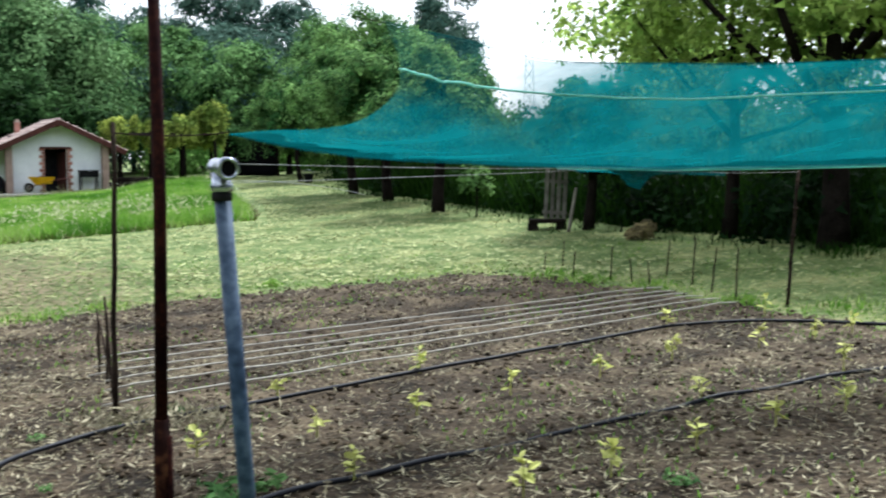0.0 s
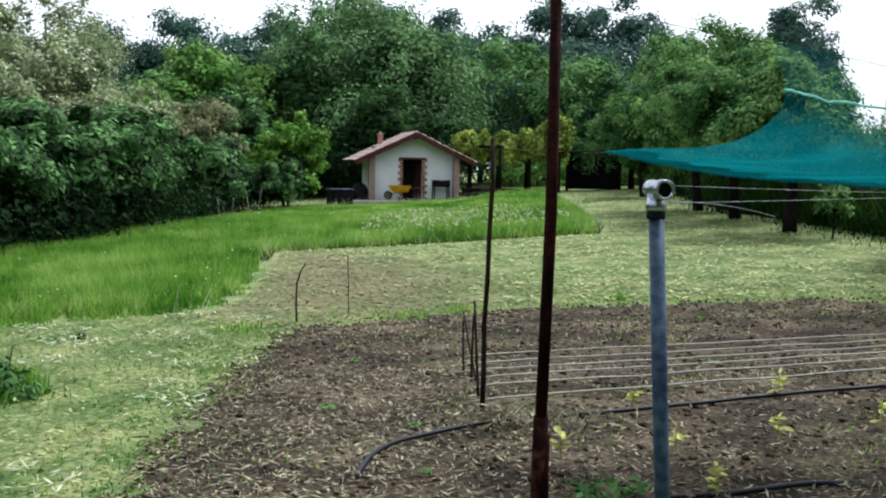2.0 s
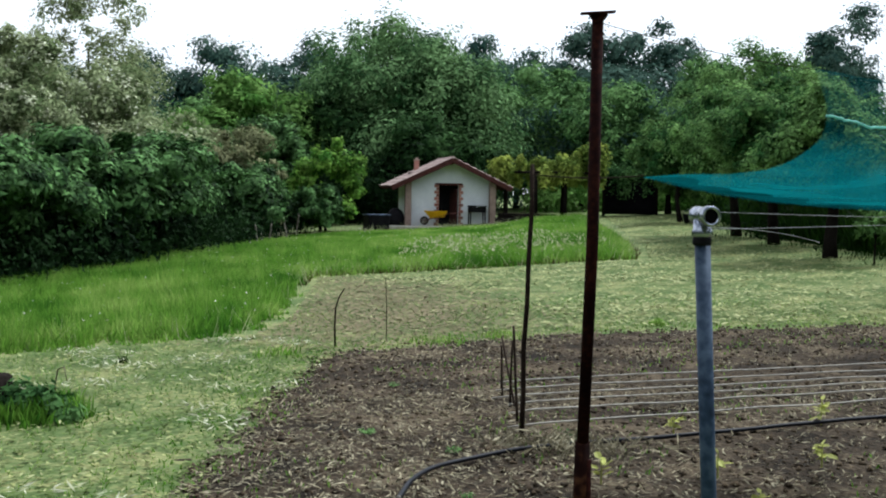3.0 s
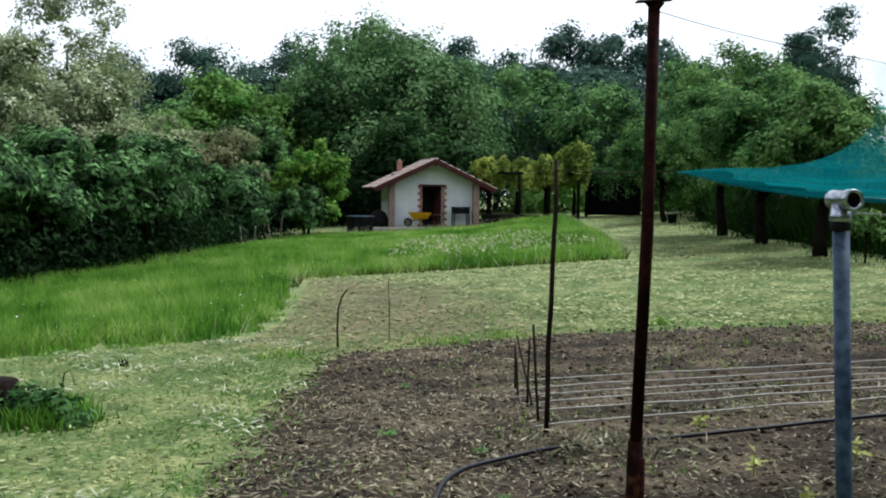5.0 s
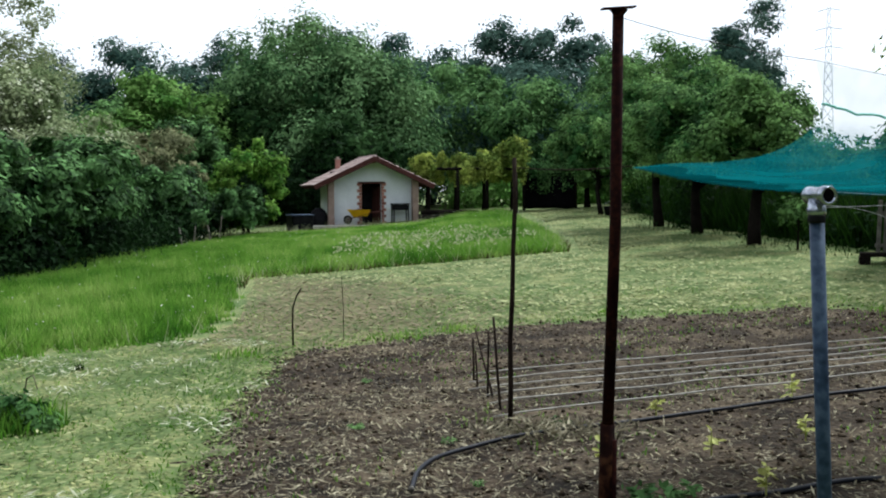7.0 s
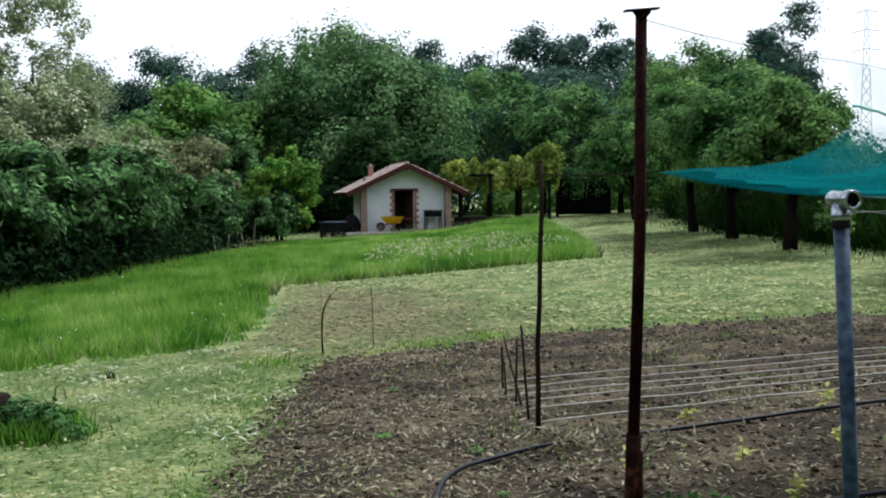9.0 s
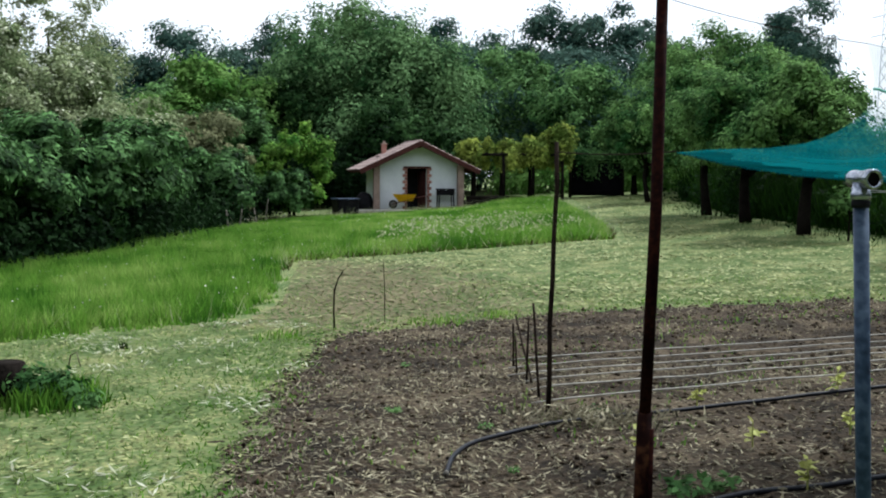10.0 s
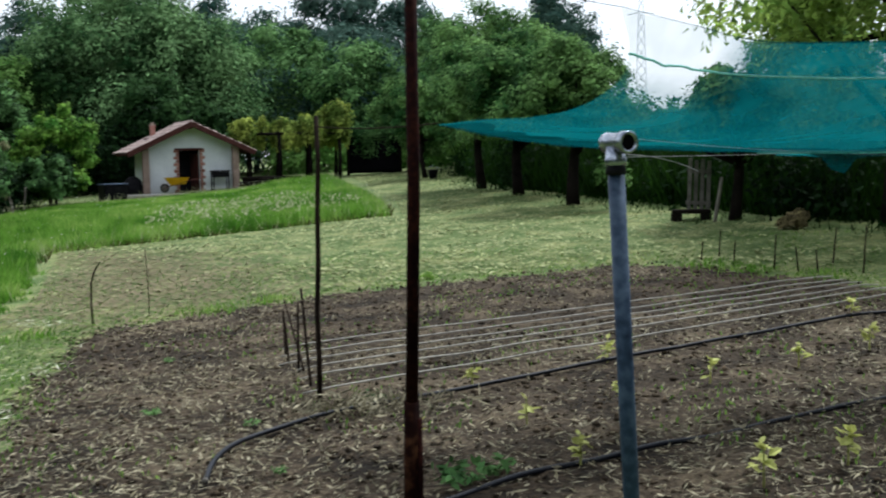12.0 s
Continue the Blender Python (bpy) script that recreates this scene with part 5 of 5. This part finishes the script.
for sx in (-1, 1):
    for sy in (-1, 1):
        tube("leg", [leg_at(z, sx, sy) for z in (-25, HH)], 0.1, PYLON, py, "", 4)
bm = bmesh.new()
for k in range(12):
    z0, z1 = 3 * k, 3 * k + 3
    for sy in (-1, 1):
        add_tube(bm, [leg_at(z0, -1, sy), leg_at(z1, 1, sy)], 0.05, 4)
        add_tube(bm, [leg_at(z0, 1, sy), leg_at(z1, -1, sy)], 0.05, 4)
finish("lattice", bm, PYLON, py)
for z, w in ((26, 3.2), (30.5, 3.0), (35, 2.4)):
    tube("cross_arm", [(-w, 0, z), (0, 0, z + 0.6), (w, 0, z)], 0.12, PYLON, py, "", 4)

# ---- small things on the soil ----
leaf_me = bpy.data.meshes.new("leaf")
lv = [(0, 0, 0), (0.3, -0.26, 0.06), (0.75, -0.22, 0.05), (1, 0, -0.06), (0.75, 0.22, 0.05), (0.3, 0.26, 0.06), (0.5, 0, -0.02)]
leaf_me.from_pydata(lv, [], [(0, 1, 6), (1, 2, 6), (2, 3, 6), (3, 4, 6), (4, 5, 6), (5, 0, 6)])
leaf_me.materials.append(PLANT)
stem_bm = bmesh.new()
add_tube(stem_bm, [(0, 0, -0.03), (0.006, 0.004, 0.5), (-0.004, 0.008, 1.0)], [0.03, 0.024, 0.014], 5)
stem_me = bpy.data.meshes.new("stem")
stem_bm.to_mesh(stem_me)
stem_bm.free()
stem_me.materials.append(PLANT)
rs = random.Random(4)


def seedling(x, y, h):
    base = thing("seedling", "young yellow-green vegetable seedling in the soil", "seedling", x, y, rise(x, y) + 0.01, rs.uniform(0, 360), "seedlings")
    st = new("stem", stem_me)
    st.parent, st.scale = base, (0.2, 0.2, h)
    for k in range(rs.randint(9, 13)):
        ob = new("leaf", leaf_me)
        ob.parent = base
        f = rs.uniform(0.3, 1.0)
        size = rs.uniform(0.06, 0.105) * (0.7 + h)
        ob.matrix_basis = Matrix.Translation((rs.uniform(-0.02, 0.02), rs.uniform(-0.02, 0.02), h * f)) @ pose(0, 0, 0, rs.uniform(-35, 35), rs.uniform(-50, 25), k * 137 + rs.uniform(-30, 30)) @ Matrix.Diagonal((size, size, size, 1))


for x, y, h in [(-1.4, 5.5, 0.15), (-0.8, 5.9, 0.15), (-0.26, 6.4, 0.14), (0.32, 6.92, 0.16), (0.95, 7.4, 0.17), (1.53, 7.97, 0.18), (2.28, 8.45, 0.18), (2.8, 8.78, 0.17), (-0.42, 5.05, 0.16), (-0.4, 7.72, 0.19), (-1.32, 6.98, 0.12), (1.66, 9.45, 0.16), (2.63, 9.95, 0.2), (1.55, 6.62, 0.16), (2.68, 7.5, 0.2), (3.16, 8.98, 0.14), (1.36, 5.48, 0.18), (2.36, 6.3, 0.18), (1.88, 5.98, 0.18), (0.88, 5.05, 0.17), (0.45, 4.7, 0.2)]:
    seedling(x, y, h)


def rosette(x, y, s):
    base = thing("leafy_weed", "low dark green leafy weed on the soil", "weed", x, y, rise(x, y) + 0.015)
    n = 70
    a, e = rng.uniform(0, 6.28, n), rng.uniform(0.1, 0.7, n)
    d = np.stack([np.cos(a) * np.cos(e), np.sin(a) * np.cos(e), np.sin(e)], 1)
    v, f = leaf_quads(d * rng.uniform(0.3, 1, n)[:, None] * s, unit(np.array([0, 0, 1]) + 0.5 * rng.normal(size=(n, 3))), s * 0.16)
    tagged(mesh_object("foliage", v, f, LEAF_MID, base), kind="stuff")


for x, y, s in [(-1.0, 4.75, 0.16), (-0.85, 4.9, 0.12), (-2.55, 5.9, 0.06), (-3.4, 6.2, 0.07), (-2.0, 4.9, 0.05), (-4.2, 8.1, 0.06), (-1.95, 6.55, 0.1), (1.2, 4.9, 0.1)]:
    rosette(x, y, s)

# clods, straw and dead stalks strewn over the bed
cx, cy = scatter(BED, 22000)
n = len(cx)
cz = rise_array(cx, cy) + 0.002 + np.array([soil_height(a, b) for a, b in zip(cx, cy)])
cs = 0.007 + 0.027 * rng.random(n) ** 3.2
octa = np.array([(1, 0, 0), (0.2, 0.95, 0.1), (-0.9, 0.1, 0), (-0.1, -1, 0.1), (0.1, 0, 0.75), (0, 0.1, -0.6)])
spin = rng.uniform(0, 6.28, n)
jit = octa[None] * (1 + 0.35 * rng.normal(size=(n, 6, 1))) * cs[:, None, None]
v = np.stack([jit[:, :, 0] * np.cos(spin)[:, None] - jit[:, :, 1] * np.sin(spin)[:, None], jit[:, :, 0] * np.sin(spin)[:, None] + jit[:, :, 1] * np.cos(spin)[:, None], jit[:, :, 2]], 2) + np.stack([cx, cy, cz], 1)[:, None]
fc = np.array([(0, 1, 4), (1, 2, 4), (2, 3, 4), (3, 0, 4), (1, 0, 5), (2, 1, 5), (3, 2, 5), (0, 3, 5)])
tagged(mesh_object("clods", v.reshape(-1, 3), (np.arange(n)[:, None, None] * 6 + fc[None]).reshape(-1, 3), CLOD), "loose clods of brown earth", "earth clods", kind="stuff")

cx, cy = scatter(BED, 120000)
wgt = np.array([0.55 + 0.9 * noise.noise((a * 0.5, b * 0.5, 6)) for a, b in zip(cx, cy)]) + np.where(cx < -2.2, 0.6, 0.0) + np.where(cy > 0.55 * cx + 10.0, -0.55, 0.0) + np.where(cy < 0.55 * cx + 7.5, 0.15, 0)
sel = rng.random(len(cx)) < 0.74 * wgt
cx, cy = cx[sel], cy[sel]
n = len(cx)
cz = rise_array(cx, cy) + 0.012 + np.array([soil_height(a, b) for a, b in zip(cx, cy)])
tilt = unit(rng.normal(size=(n, 3)) * 0.22 + np.array([0, 0, 1]))
v, f = leaf_quads(np.stack([cx, cy, cz + 0.008 * rng.random(n)], 1), tilt, 0.0047 * rng.uniform(0.4, 2.3, n), 3.6)
tagged(mesh_object("straw", v, f, STRAW), "dry straw and dead leaf scraps on the soil", "straw", kind="stuff")
m_ = rng.random(n) < 0.12
v, f = leaf_quads(np.stack([cx[m_], cy[m_], cz[m_] + 0.02], 1), unit(rng.normal(size=(m_.sum(), 3)) * 0.6 + np.array([0, 0, 1])), 0.011, 1.7)
tagged(mesh_object("dead_leaves", v, f, STRAW), "curled pale dead leaves on the soil", "dead leaves", kind="stuff")
hx = rng.normal(-1.95, 0.28, 500)
hy = rng.normal(6.3, 0.16, 500)
v, f = leaf_quads(np.stack([hx, hy, rise_array(hx, hy) + rng.uniform(0.01, 0.09, 500)], 1), unit(rng.normal(size=(500, 3))), 0.012, 4.0)
tagged(mesh_object("straw_wisps", v, f, STRAW), "wisps of dry straw round the pole", "straw", kind="stuff")
wx, wy = scatter(BED, 9000)
wsel = np.array([noise.noise((a * 0.7, b * 0.7, 12)) for a, b in zip(wx, wy)]) > 0.0
blades("bed_weeds", "sparse small green weeds on the soil", "weeds", wx[wsel], wy[wsel], 0.035, 0.011, BLADE, 0.9, 0.02)
ex, ey = rng.uniform(-7.2, 5.5, 60000), rng.uniform(1.5, 15, 60000)
ed = edge_distance(BED, ex, ey) + 0.25 * rng.normal(size=60000)
sel = np.abs(ed + 0.12) < 0.22
blades("edge_grass", "ragged green grass along the edge of the bed", "grass", ex[sel], ey[sel], 0.045, 0.013, BLADE, 1.2)
